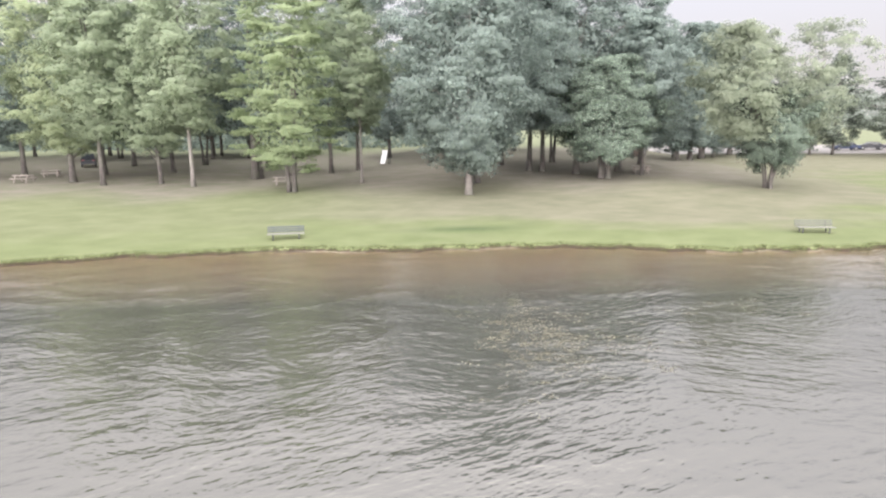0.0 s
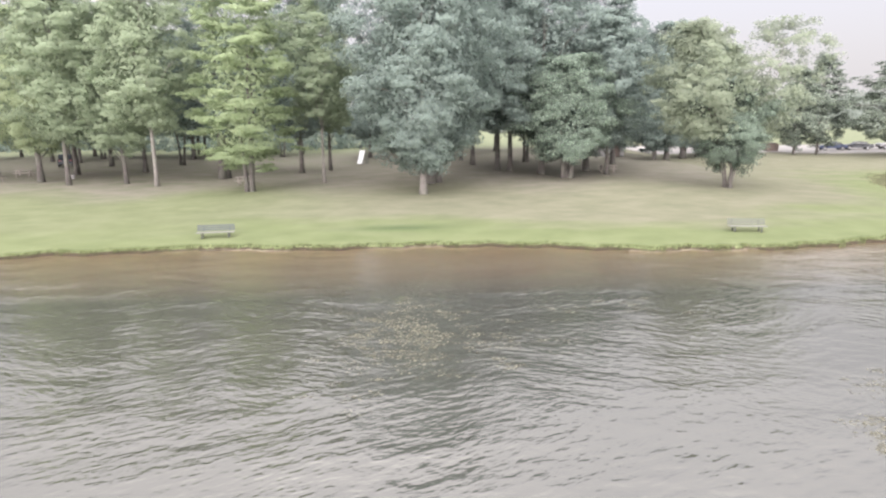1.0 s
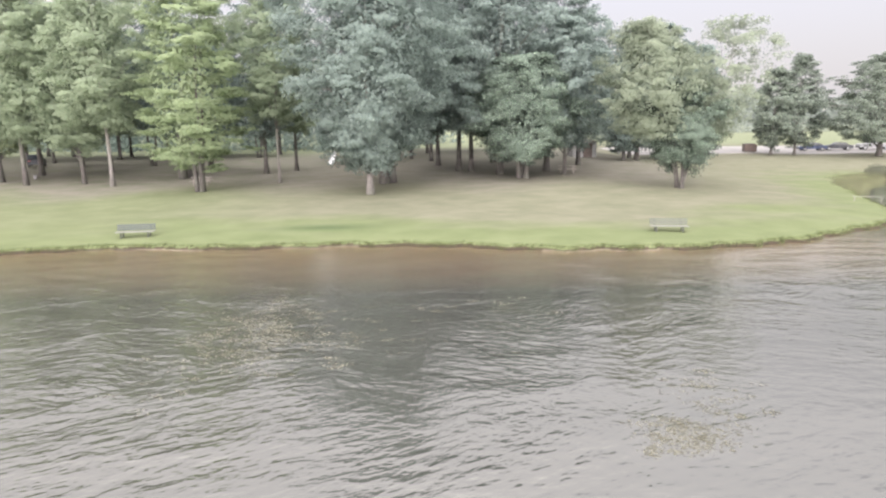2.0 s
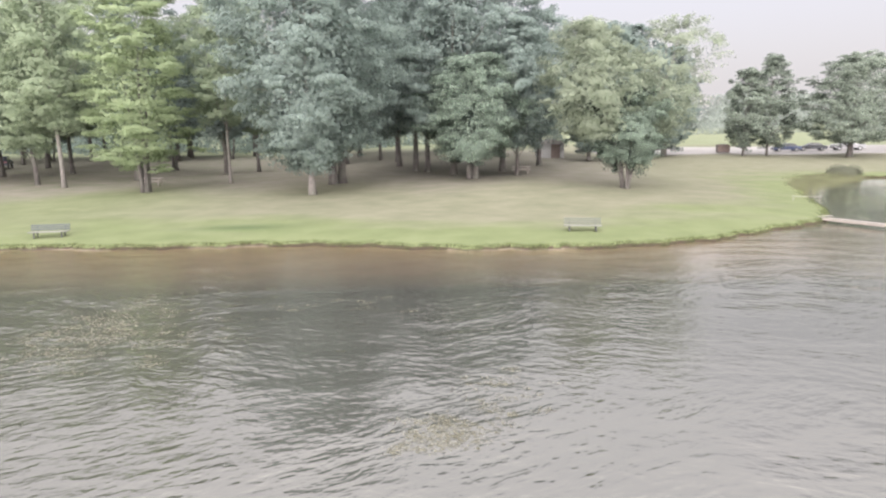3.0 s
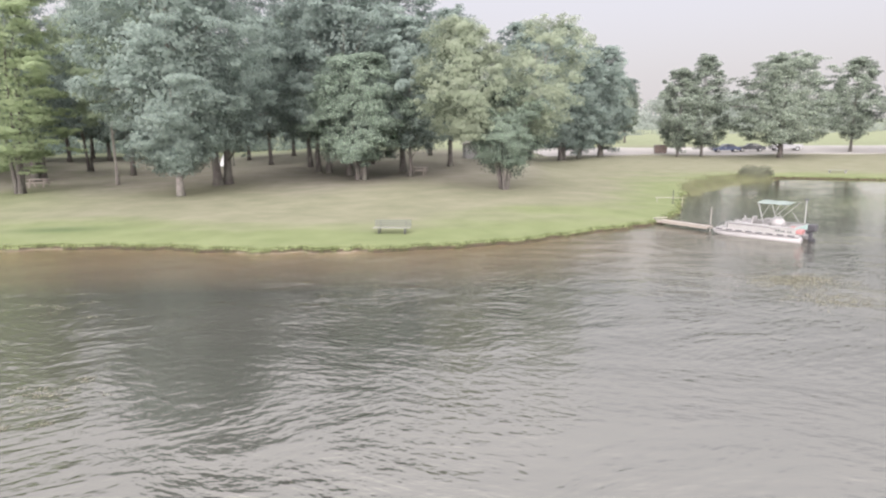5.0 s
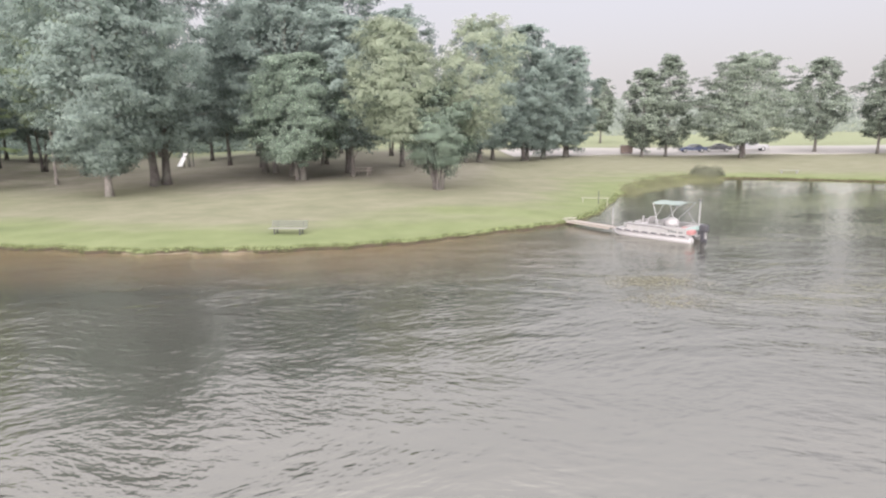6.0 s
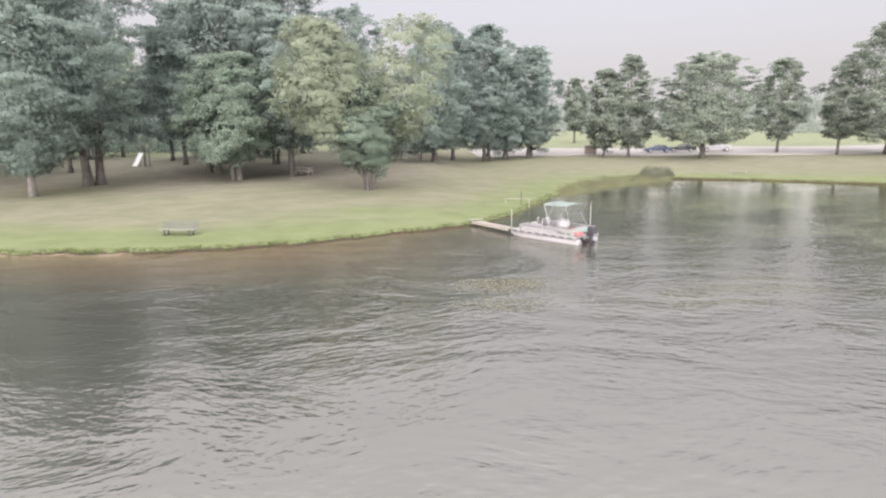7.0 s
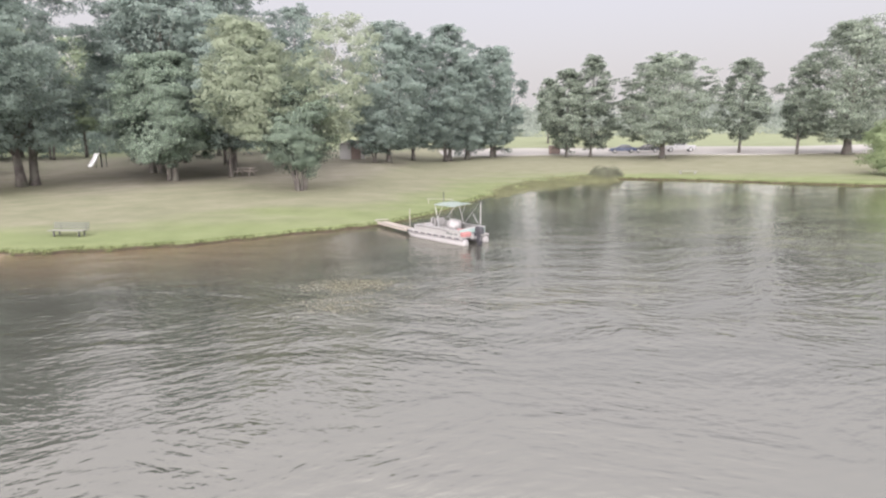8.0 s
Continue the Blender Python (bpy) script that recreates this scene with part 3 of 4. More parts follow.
    gg = (Ps[-1] - [lean[0] * 0.8, lean[1] * 0.8, (zb + H) * 0.4]) * [1, 1, 0.35] + rng.normal(0, 0.6, (n, 3)) + [0, 0, 0.6]
    Gs.append(gg / np.linalg.norm(gg, axis=1, keepdims=True))
    nn = Gs[-1] + rng.normal(0, 0.4, (n, 3))
    Ns.append(nn / np.linalg.norm(nn, axis=1, keepdims=True))
    V, Fc = leaf_cards(np.concatenate(Ps), np.concatenate(Ns), np.concatenate(Ss), rng)
    crown = new("crown", mesh_from("crown", V, Fc, leaves, np.concatenate(Gs)))
    crown.parent = ob
    for s in range(stems):
        b2 = bmesh.new()
        a = s * math.tau / max(stems, 1) + rng.uniform(0, 2)
        off = 0.0 if stems == 1 else r0 * 1.3
        bx, by = off * math.cos(a), off * math.sin(a)
        top = H * rng.uniform(0.72, 0.84) if stems == 1 else H * rng.uniform(0.55, 0.8)
        tx, ty = lean[0] * 0.8 + (0 if stems == 1 else spread * R * 0.5 * math.cos(a)), lean[1] * 0.8 + (0 if stems == 1 else spread * R * 0.5 * math.sin(a))
        pts, rad = [], []
        for k in range(11):
            q = k / 10
            h = -0.3 + q * (top + 0.3)
            w = 0.10 * math.sin(3 * q * math.pi + seed + s)
            pts.append((bx + tx * q ** 1.3 + w * q, by + ty * q ** 1.3 + w * 0.6 * math.cos(seed + 4 * q), h))
            rad.append(r0 * (1 - 0.86 * q) * (1.0 + 0.4 * math.exp(-max(h, 0) * 2.6)))
        tube(b2, pts, rad, 9)
        picks = rng.permutation(len(C))[: max(5, 14 // stems)]
        for ci in picks:
            c = Vector(C[ci])
            q = min(0.92, max(0.12, (c.z * rng.uniform(0.55, 0.8)) / top))
            i0 = int(q * 10)
            p0 = Vector(pts[i0]).lerp(Vector(pts[min(10, i0 + 1)]), q * 10 - i0)
            rr = max(0.025, rad[i0] * 0.42)
            mid_p = p0.lerp(c, 0.5) + Vector((0, 0, 0.12 * (c - p0).length))
            tube(b2, [p0, p0.lerp(mid_p, 0.5), mid_p, mid_p.lerp(c, 0.55), c], [rr, rr * 0.8, rr * 0.6, rr * 0.4, rr * 0.15], 6)
        part("trunk", b2, bark_m, ob, smooth=True)
    return ob


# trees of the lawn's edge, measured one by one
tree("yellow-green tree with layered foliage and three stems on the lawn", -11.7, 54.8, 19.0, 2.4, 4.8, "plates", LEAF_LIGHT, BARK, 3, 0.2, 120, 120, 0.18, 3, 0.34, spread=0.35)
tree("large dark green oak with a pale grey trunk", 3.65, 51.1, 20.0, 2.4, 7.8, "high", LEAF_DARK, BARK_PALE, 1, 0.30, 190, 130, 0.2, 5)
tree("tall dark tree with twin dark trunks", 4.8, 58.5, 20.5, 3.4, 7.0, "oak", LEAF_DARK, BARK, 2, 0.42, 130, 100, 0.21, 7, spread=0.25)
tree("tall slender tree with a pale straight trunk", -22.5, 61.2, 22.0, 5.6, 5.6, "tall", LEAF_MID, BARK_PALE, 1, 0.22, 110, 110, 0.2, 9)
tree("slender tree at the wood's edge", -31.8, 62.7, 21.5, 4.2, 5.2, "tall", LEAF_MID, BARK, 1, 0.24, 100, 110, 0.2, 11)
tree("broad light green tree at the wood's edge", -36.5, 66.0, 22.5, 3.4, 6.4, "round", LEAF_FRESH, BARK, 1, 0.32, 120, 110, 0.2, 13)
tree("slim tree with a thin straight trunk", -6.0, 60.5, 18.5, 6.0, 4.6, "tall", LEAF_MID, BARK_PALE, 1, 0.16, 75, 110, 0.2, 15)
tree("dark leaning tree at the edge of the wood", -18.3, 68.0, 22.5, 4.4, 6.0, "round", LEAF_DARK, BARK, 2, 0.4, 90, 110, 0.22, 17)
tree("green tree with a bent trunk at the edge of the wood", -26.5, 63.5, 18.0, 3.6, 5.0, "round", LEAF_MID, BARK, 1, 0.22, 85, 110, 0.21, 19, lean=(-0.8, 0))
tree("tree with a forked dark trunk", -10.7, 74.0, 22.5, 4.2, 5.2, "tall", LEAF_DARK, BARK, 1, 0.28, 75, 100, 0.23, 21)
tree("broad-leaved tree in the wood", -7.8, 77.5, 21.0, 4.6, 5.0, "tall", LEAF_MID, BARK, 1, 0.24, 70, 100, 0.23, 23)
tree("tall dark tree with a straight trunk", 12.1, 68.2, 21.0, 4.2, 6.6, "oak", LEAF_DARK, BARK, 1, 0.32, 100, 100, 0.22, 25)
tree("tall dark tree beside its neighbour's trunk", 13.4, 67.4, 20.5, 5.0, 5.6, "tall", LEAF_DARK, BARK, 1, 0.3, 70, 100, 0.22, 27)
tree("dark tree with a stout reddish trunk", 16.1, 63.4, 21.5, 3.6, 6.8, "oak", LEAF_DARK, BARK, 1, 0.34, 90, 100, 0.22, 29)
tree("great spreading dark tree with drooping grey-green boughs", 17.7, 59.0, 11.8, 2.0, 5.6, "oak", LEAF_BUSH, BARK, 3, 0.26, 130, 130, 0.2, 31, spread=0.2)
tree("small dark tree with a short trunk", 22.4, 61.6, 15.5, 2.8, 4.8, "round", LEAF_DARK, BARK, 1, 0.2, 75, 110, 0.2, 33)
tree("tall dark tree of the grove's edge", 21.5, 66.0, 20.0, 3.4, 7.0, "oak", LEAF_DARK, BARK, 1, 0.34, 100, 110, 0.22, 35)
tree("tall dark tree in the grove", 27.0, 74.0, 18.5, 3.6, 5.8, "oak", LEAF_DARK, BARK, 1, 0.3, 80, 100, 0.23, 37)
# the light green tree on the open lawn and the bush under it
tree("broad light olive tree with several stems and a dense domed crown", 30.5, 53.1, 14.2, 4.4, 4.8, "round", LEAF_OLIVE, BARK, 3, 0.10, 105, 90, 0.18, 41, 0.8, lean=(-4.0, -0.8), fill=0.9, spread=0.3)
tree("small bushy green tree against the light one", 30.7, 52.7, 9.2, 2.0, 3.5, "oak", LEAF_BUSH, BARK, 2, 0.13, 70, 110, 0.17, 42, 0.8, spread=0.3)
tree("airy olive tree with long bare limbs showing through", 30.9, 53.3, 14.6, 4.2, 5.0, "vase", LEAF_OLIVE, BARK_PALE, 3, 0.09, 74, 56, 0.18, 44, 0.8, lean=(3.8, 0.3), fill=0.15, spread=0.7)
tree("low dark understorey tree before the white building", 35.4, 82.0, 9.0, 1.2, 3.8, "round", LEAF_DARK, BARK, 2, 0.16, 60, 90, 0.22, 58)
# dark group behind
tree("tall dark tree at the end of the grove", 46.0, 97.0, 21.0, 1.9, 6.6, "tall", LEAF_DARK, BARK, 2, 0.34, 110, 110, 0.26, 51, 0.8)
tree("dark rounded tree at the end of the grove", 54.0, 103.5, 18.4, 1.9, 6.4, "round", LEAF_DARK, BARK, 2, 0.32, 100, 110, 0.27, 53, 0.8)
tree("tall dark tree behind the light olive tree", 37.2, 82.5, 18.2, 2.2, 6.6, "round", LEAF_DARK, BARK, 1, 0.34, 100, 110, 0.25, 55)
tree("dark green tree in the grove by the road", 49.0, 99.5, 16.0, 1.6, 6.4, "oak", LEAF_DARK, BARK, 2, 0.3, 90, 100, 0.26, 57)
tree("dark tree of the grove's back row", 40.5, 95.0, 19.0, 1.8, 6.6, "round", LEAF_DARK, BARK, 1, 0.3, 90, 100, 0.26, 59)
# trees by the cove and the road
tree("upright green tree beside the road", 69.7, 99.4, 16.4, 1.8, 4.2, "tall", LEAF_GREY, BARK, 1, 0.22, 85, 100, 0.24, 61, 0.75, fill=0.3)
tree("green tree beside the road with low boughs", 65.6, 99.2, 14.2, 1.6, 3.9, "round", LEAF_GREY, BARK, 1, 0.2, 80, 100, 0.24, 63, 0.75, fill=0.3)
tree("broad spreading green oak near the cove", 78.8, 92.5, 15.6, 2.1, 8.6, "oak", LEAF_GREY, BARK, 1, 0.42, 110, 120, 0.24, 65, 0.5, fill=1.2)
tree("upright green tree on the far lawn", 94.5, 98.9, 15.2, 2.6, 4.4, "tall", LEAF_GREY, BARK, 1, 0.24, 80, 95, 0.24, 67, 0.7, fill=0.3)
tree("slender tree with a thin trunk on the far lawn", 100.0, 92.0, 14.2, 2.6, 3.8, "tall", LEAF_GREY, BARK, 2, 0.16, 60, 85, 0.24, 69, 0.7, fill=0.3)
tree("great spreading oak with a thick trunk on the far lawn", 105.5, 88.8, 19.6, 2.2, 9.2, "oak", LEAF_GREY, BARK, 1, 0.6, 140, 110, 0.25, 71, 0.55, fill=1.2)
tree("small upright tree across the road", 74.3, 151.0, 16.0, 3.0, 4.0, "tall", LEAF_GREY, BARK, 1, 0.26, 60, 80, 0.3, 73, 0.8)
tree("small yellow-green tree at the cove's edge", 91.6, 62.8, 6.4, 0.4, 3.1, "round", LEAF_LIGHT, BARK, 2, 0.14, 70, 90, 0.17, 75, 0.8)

# the wood behind: four kinds, each set out several times
KINDS = [
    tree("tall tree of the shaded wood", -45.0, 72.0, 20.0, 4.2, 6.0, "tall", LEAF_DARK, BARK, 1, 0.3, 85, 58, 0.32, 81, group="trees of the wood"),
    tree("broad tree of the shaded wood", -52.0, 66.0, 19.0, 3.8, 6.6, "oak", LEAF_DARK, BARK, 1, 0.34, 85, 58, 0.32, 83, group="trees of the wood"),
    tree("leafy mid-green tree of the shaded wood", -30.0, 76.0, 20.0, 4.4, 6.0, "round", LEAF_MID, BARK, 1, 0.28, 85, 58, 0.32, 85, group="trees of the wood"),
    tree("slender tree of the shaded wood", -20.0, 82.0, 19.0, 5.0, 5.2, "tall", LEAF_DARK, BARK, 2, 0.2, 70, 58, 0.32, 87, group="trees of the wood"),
]
rng = random.Random(12)
spots = [(o.location.x, o.location.y) for o in scene.objects if o.name.startswith("tree")]
made = 0
for _ in range(900):
    x, y = rng.uniform(-95, 36), rng.uniform(66, 118)
    if made >= 40:
        break
    if min((x - a) ** 2 + (y - c) ** 2 for a, c in spots) < 5.6 ** 2:
        continue
    if (x + 5.5) ** 2 + (y - 90.5) ** 2 < 49 or abs(x + 2 - (90 - y) * 0.15) < 3.5 and 70 < y < 92 or abs(x - (-5.5 + (90.5 - y) * 0.5)) < 3.0 and 64 < y < 92:
        continue
    if y > ROAD_NEAR(x) - 6 or x > 24 and y < 78:
        continue
    spots.append((x, y))
    s = rng.uniform(0.85, 1.08)
    t = copy_thing(rng.choice(KINDS), pose(x, y, on_land(x, y, -0.05), 0, 0, rng.uniform(0, 360)))
    t.scale = (s, s, s * rng.uniform(0.95, 1.05))
    made += 1


# far woods and the wooded ridge; the default leaf colour has haze painted in
def far_woods(name, spots_, label, seed, leaf=0.9, material=None):
    r = np.random.default_rng(seed)
    Ps, Ns, Ss = [], [], []
    for x, y, z, w, h in spots_:
        n = 300
        d = r.normal(size=(n, 3))
        d[:, 2] = abs(d[:, 2])
        d /= np.linalg.norm(d, axis=1, keepdims=True)
        k = r.uniform(0.7, 1.05, (n, 1)) * (1 + 0.2 * np.sin(4 * d[:, :1] + x))
        Ps.append(np.array([x, y, z]) + d * k * [w, w, h])
        nn = d + r.normal(0, 0.4, (n, 3))
        Ns.append(nn / np.linalg.norm(nn, axis=1, keepdims=True))
        Ss.append(leaf * 0.55 * r.uniform(0.6, 1.5, n) * w / 6)
    V, Fc = leaf_cards(np.concatenate(Ps), np.concatenate(Ns), np.concatenate(Ss), r)
    return tagged(new(name, mesh_from(name, V, Fc, material or LEAF_FAR_HAZED)), label, "woods", kind="stuff")


rng = random.Random(5)
ridge = []
for i in range(420):
    x = rng.uniform(-300, 900)
    y = rng.uniform(330, 470)
    top = 6 + (y - 330) * 0.09 + 9 * max(0, math.sin((x - 100) / 130)) * (y - 330) / 140
    ridge.append((x, y, top - 5, rng.uniform(6, 11), rng.uniform(9, 14)))
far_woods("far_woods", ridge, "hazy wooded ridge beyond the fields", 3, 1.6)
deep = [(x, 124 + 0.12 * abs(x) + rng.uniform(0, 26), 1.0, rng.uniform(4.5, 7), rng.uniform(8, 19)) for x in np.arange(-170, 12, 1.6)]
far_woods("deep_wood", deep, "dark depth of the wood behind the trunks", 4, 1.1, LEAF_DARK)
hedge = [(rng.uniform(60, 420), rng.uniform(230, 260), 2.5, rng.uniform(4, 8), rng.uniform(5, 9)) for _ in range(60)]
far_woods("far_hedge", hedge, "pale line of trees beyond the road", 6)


# ---------------------------------------------------------------- things on the lawn
def bench(x, y, yaw, label, back):
    ob = thing("park_bench", pose(x, y, on_land(x, y), 0, 0, yaw), label, "bench", "benches along the shore")
    for s in (-0.72, 0.72):
        b2 = bmesh.new()
        box(b2, s, -0.20, 0.13, 0.06, 0.06, 0.30, 0.012)
        box(b2, s, 0.22, 0.13, 0.06, 0.07, 0.30, 0.012)
        box(b2, s, 0.01, 0.28, 0.05, 0.50, 0.05, 0.01)
        box(b2, s, 0.27, 0.48, 0.05, 0.045, 0.42, 0.01, Matrix.Translation((0, 0.06, 0)) @ Matrix.Rotation(radians(-8), 4, "X"))
        part("leg_frame", b2, M_IRON, ob, "dark steel leg frame")
    for i in range(4):
        part("seat_slat", boxed(0, -0.21 + i * 0.125, 0.325, 2.05, 0.11, 0.045, 0.01), M_SLATL, ob, "weathered pale slat")
    for i in range(3):
        m = Matrix.Translation((0, 0.235 + 0.03 * i, 0.435 + i * 0.115)) @ Matrix.Rotation(radians(-10), 4, "X")
        part("back_slat", boxed(0, 0, 0, 2.05, 0.035, 0.095, 0.01, m), back, ob)
    return ob


bench(-8.35, 35.1, 8, "blue-grey slatted park bench on the grass facing the lake", M_SLAT)
bench(21.8, 33.7, -9, "pale grey slatted park bench on the shore lawn", M_SLATG)


def low_bench(x, y, yaw):
    ob = thing("low_bench", pose(x, y, on_land(x, y), 0, 0, yaw), "low pale backless bench on the far lawn above the cove", "bench")
    for k in (-0.13, 0.13):
        part("seat_board", boxed(0, k, 0.34, 2.2, 0.23, 0.05, 0.01), M_SLATL, ob)
    for e in (-0.8, 0.8):
        part("support", boxed(e, 0, 0.14, 0.12, 0.4, 0.36, 0.01), M_STEEL, ob, "dark support")
    return ob


low_bench(73.0, 71.0, -28)


def picnic_table(x, y, yaw, label):
    ob = thing("picnic_table", pose(x, y, on_land(x, y), 0, 0, yaw), label, "picnic table", "picnic tables in the wood")
    for i in range(5):
        part("top_board", boxed(0, -0.30 + i * 0.15, 0.75, 1.9, 0.14, 0.045, 0.008), M_PLANK, ob)
    for s in (-1, 1):
        for k in (0.62, 0.77):
            part("seat_board", boxed(0, s * k, 0.44, 1.9, 0.14, 0.045, 0.008), M_PLANK, ob)
    for e in (-0.65, 0.65):
        b2 = bmesh.new()
        box(b2, e, 0, 0.41, 0.05, 1.66, 0.09)
        box(b2, e, 0, 0.70, 0.05, 0.72, 0.08)
        for s in (-1, 1):
            tube(b2, [(e, s * 0.62, 0), (e, s * 0.27, 0.73)], [0.05, 0.05], 6)
        part("trestle", b2, M_PLANK, ob, "weathered wooden trestle")
    return ob


picnic_table(-13.7, 60.8, 6, "weathered wooden picnic table under the trees")
picnic_table(-41.8, 66.5, -6, "pale wooden picnic table in the shade of the wood")
picnic_table(-42.6, 73.0, 14, "grey wooden picnic table between the trunks")
picnic_table(23.2, 63.8, -12, "small wooden table with a pale top under dark trees")


def slide(x, y, yaw):
    ob = thing("playground_slide", pose(x, y, on_land(x, y), 0, 0, yaw), "white playground slide on a dark climbing frame in the wood", "slide")
    b2 = bmesh.new()
    n = 12
    prof = [(-0.36, 0.2), (-0.36, 0.0), (0.36, 0.0), (0.36, 0.2), (0.31, 0.2), (0.31, 0.05), (-0.31, 0.05), (-0.31, 0.2)]
    rings = []
    for i in range(n + 1):
        q = i / n
        yy = -1.7 * q
        zz = 2.0 * (1 - q) ** 1.15 + 0.22 * q
        rings.append([b2.verts.new((px, yy, zz + pz)) for px, pz in prof])
    for r0_, r1_ in zip(rings, rings[1:]):
        for k in range(8):
            b2.faces.new((r0_[k], r0_[(k + 1) % 8], r1_[(k + 1) % 8], r1_[k]))
    b2.faces.new(rings[0])
    b2.faces.new(rings[-1][::-1])
    part("chute", b2, M_SLIDE, ob, "white plastic chute")
    for px in (-0.45, 0.45):
        for py in (0.15, 1.15):
            part("post", tubed([(px, py, -0.1), (px, py, 2.9)], 0.05), M_BLACK, ob)
    part("platform", boxed(0, 0.65, 1.98, 1.0, 1.1, 0.07, 0.01), M_DUMP, ob, "dark platform")
    b2 = bmesh.new()
    for i in range(7):
        tube(b2, [(-0.42, 1.2, 0.25 + i * 0.28), (0.42, 1.2, 0.25 + i * 0.28)], [0.02, 0.02], 6)
    part("ladder", b2, M_STEEL, ob)
    for px in (-0.45, 0.45):
        part("handrail", tubed([(px, 0.15, 2.5), (px, 1.15, 2.5)], 0.03), M_STEEL, ob)
    return ob


slide(-4.9, 90.6, -12)


def bucket(x, y):
    ob = thing("white_bucket", pose(x, y, on_land(x, y), 0, 0, 30), "small white plastic bucket on the woodland floor", "bucket")
    b2 = tube(bmesh.new(), [(0, 0, 0), (0, 0, 0.4)], [0.15, 0.19], 14)
    part("pail", b2, M_WHITE, ob)
    part("rim", tubed([(0, 0, 0.38), (0, 0, 0.42)], 0.205, 14), M_WHITE, ob)
    pts = [(0.2 * math.cos(a), 0.03, 0.40 + 0.16 * math.sin(a)) for a in np.linspace(0, math.pi, 9)]
    part("handle", tubed(pts, 0.008, 6), M_STEEL, ob, "thin wire handle")
    return ob


bucket(-35.2, 69.6)


def dumpster(x, y, yaw):
    ob = thing("dumpster", pose(x, y, on_land(x, y, 0.06), 0, 0, yaw), "dark brown steel dumpster beside the road", "dumpster")
    b2 = bmesh.new()
    prism(b2, [(-0.95, 0.12), (0.95, 0.12), (1.0, 1.15), (0.6, 1.45), (-1.0, 1.35)], -0.85, 0.85, 0.02)
    part("bin", b2, M_DUMP, ob)
    for s in (-0.42, 0.42):
        part("lid", boxed(-0.2, s, 1.43, 1.55, 0.8, 0.04, 0.01), M_BLACK, ob, "black plastic lid")
    for px in (-0.6, 0, 0.6):
        part("rib", boxed(px, -0.875, 0.7, 0.07, 0.06, 1.0, 0.01), M_DUMP, ob)
    for px in (-0.75, 0.75):
        for py in (-0.6, 0.6):
            part("caster", boxed(px, py, 0.06, 0.12, 0.08, 0.13, 0.02), M_DARK, ob)
    return ob


dumpster(64.9, 104.6, -14)


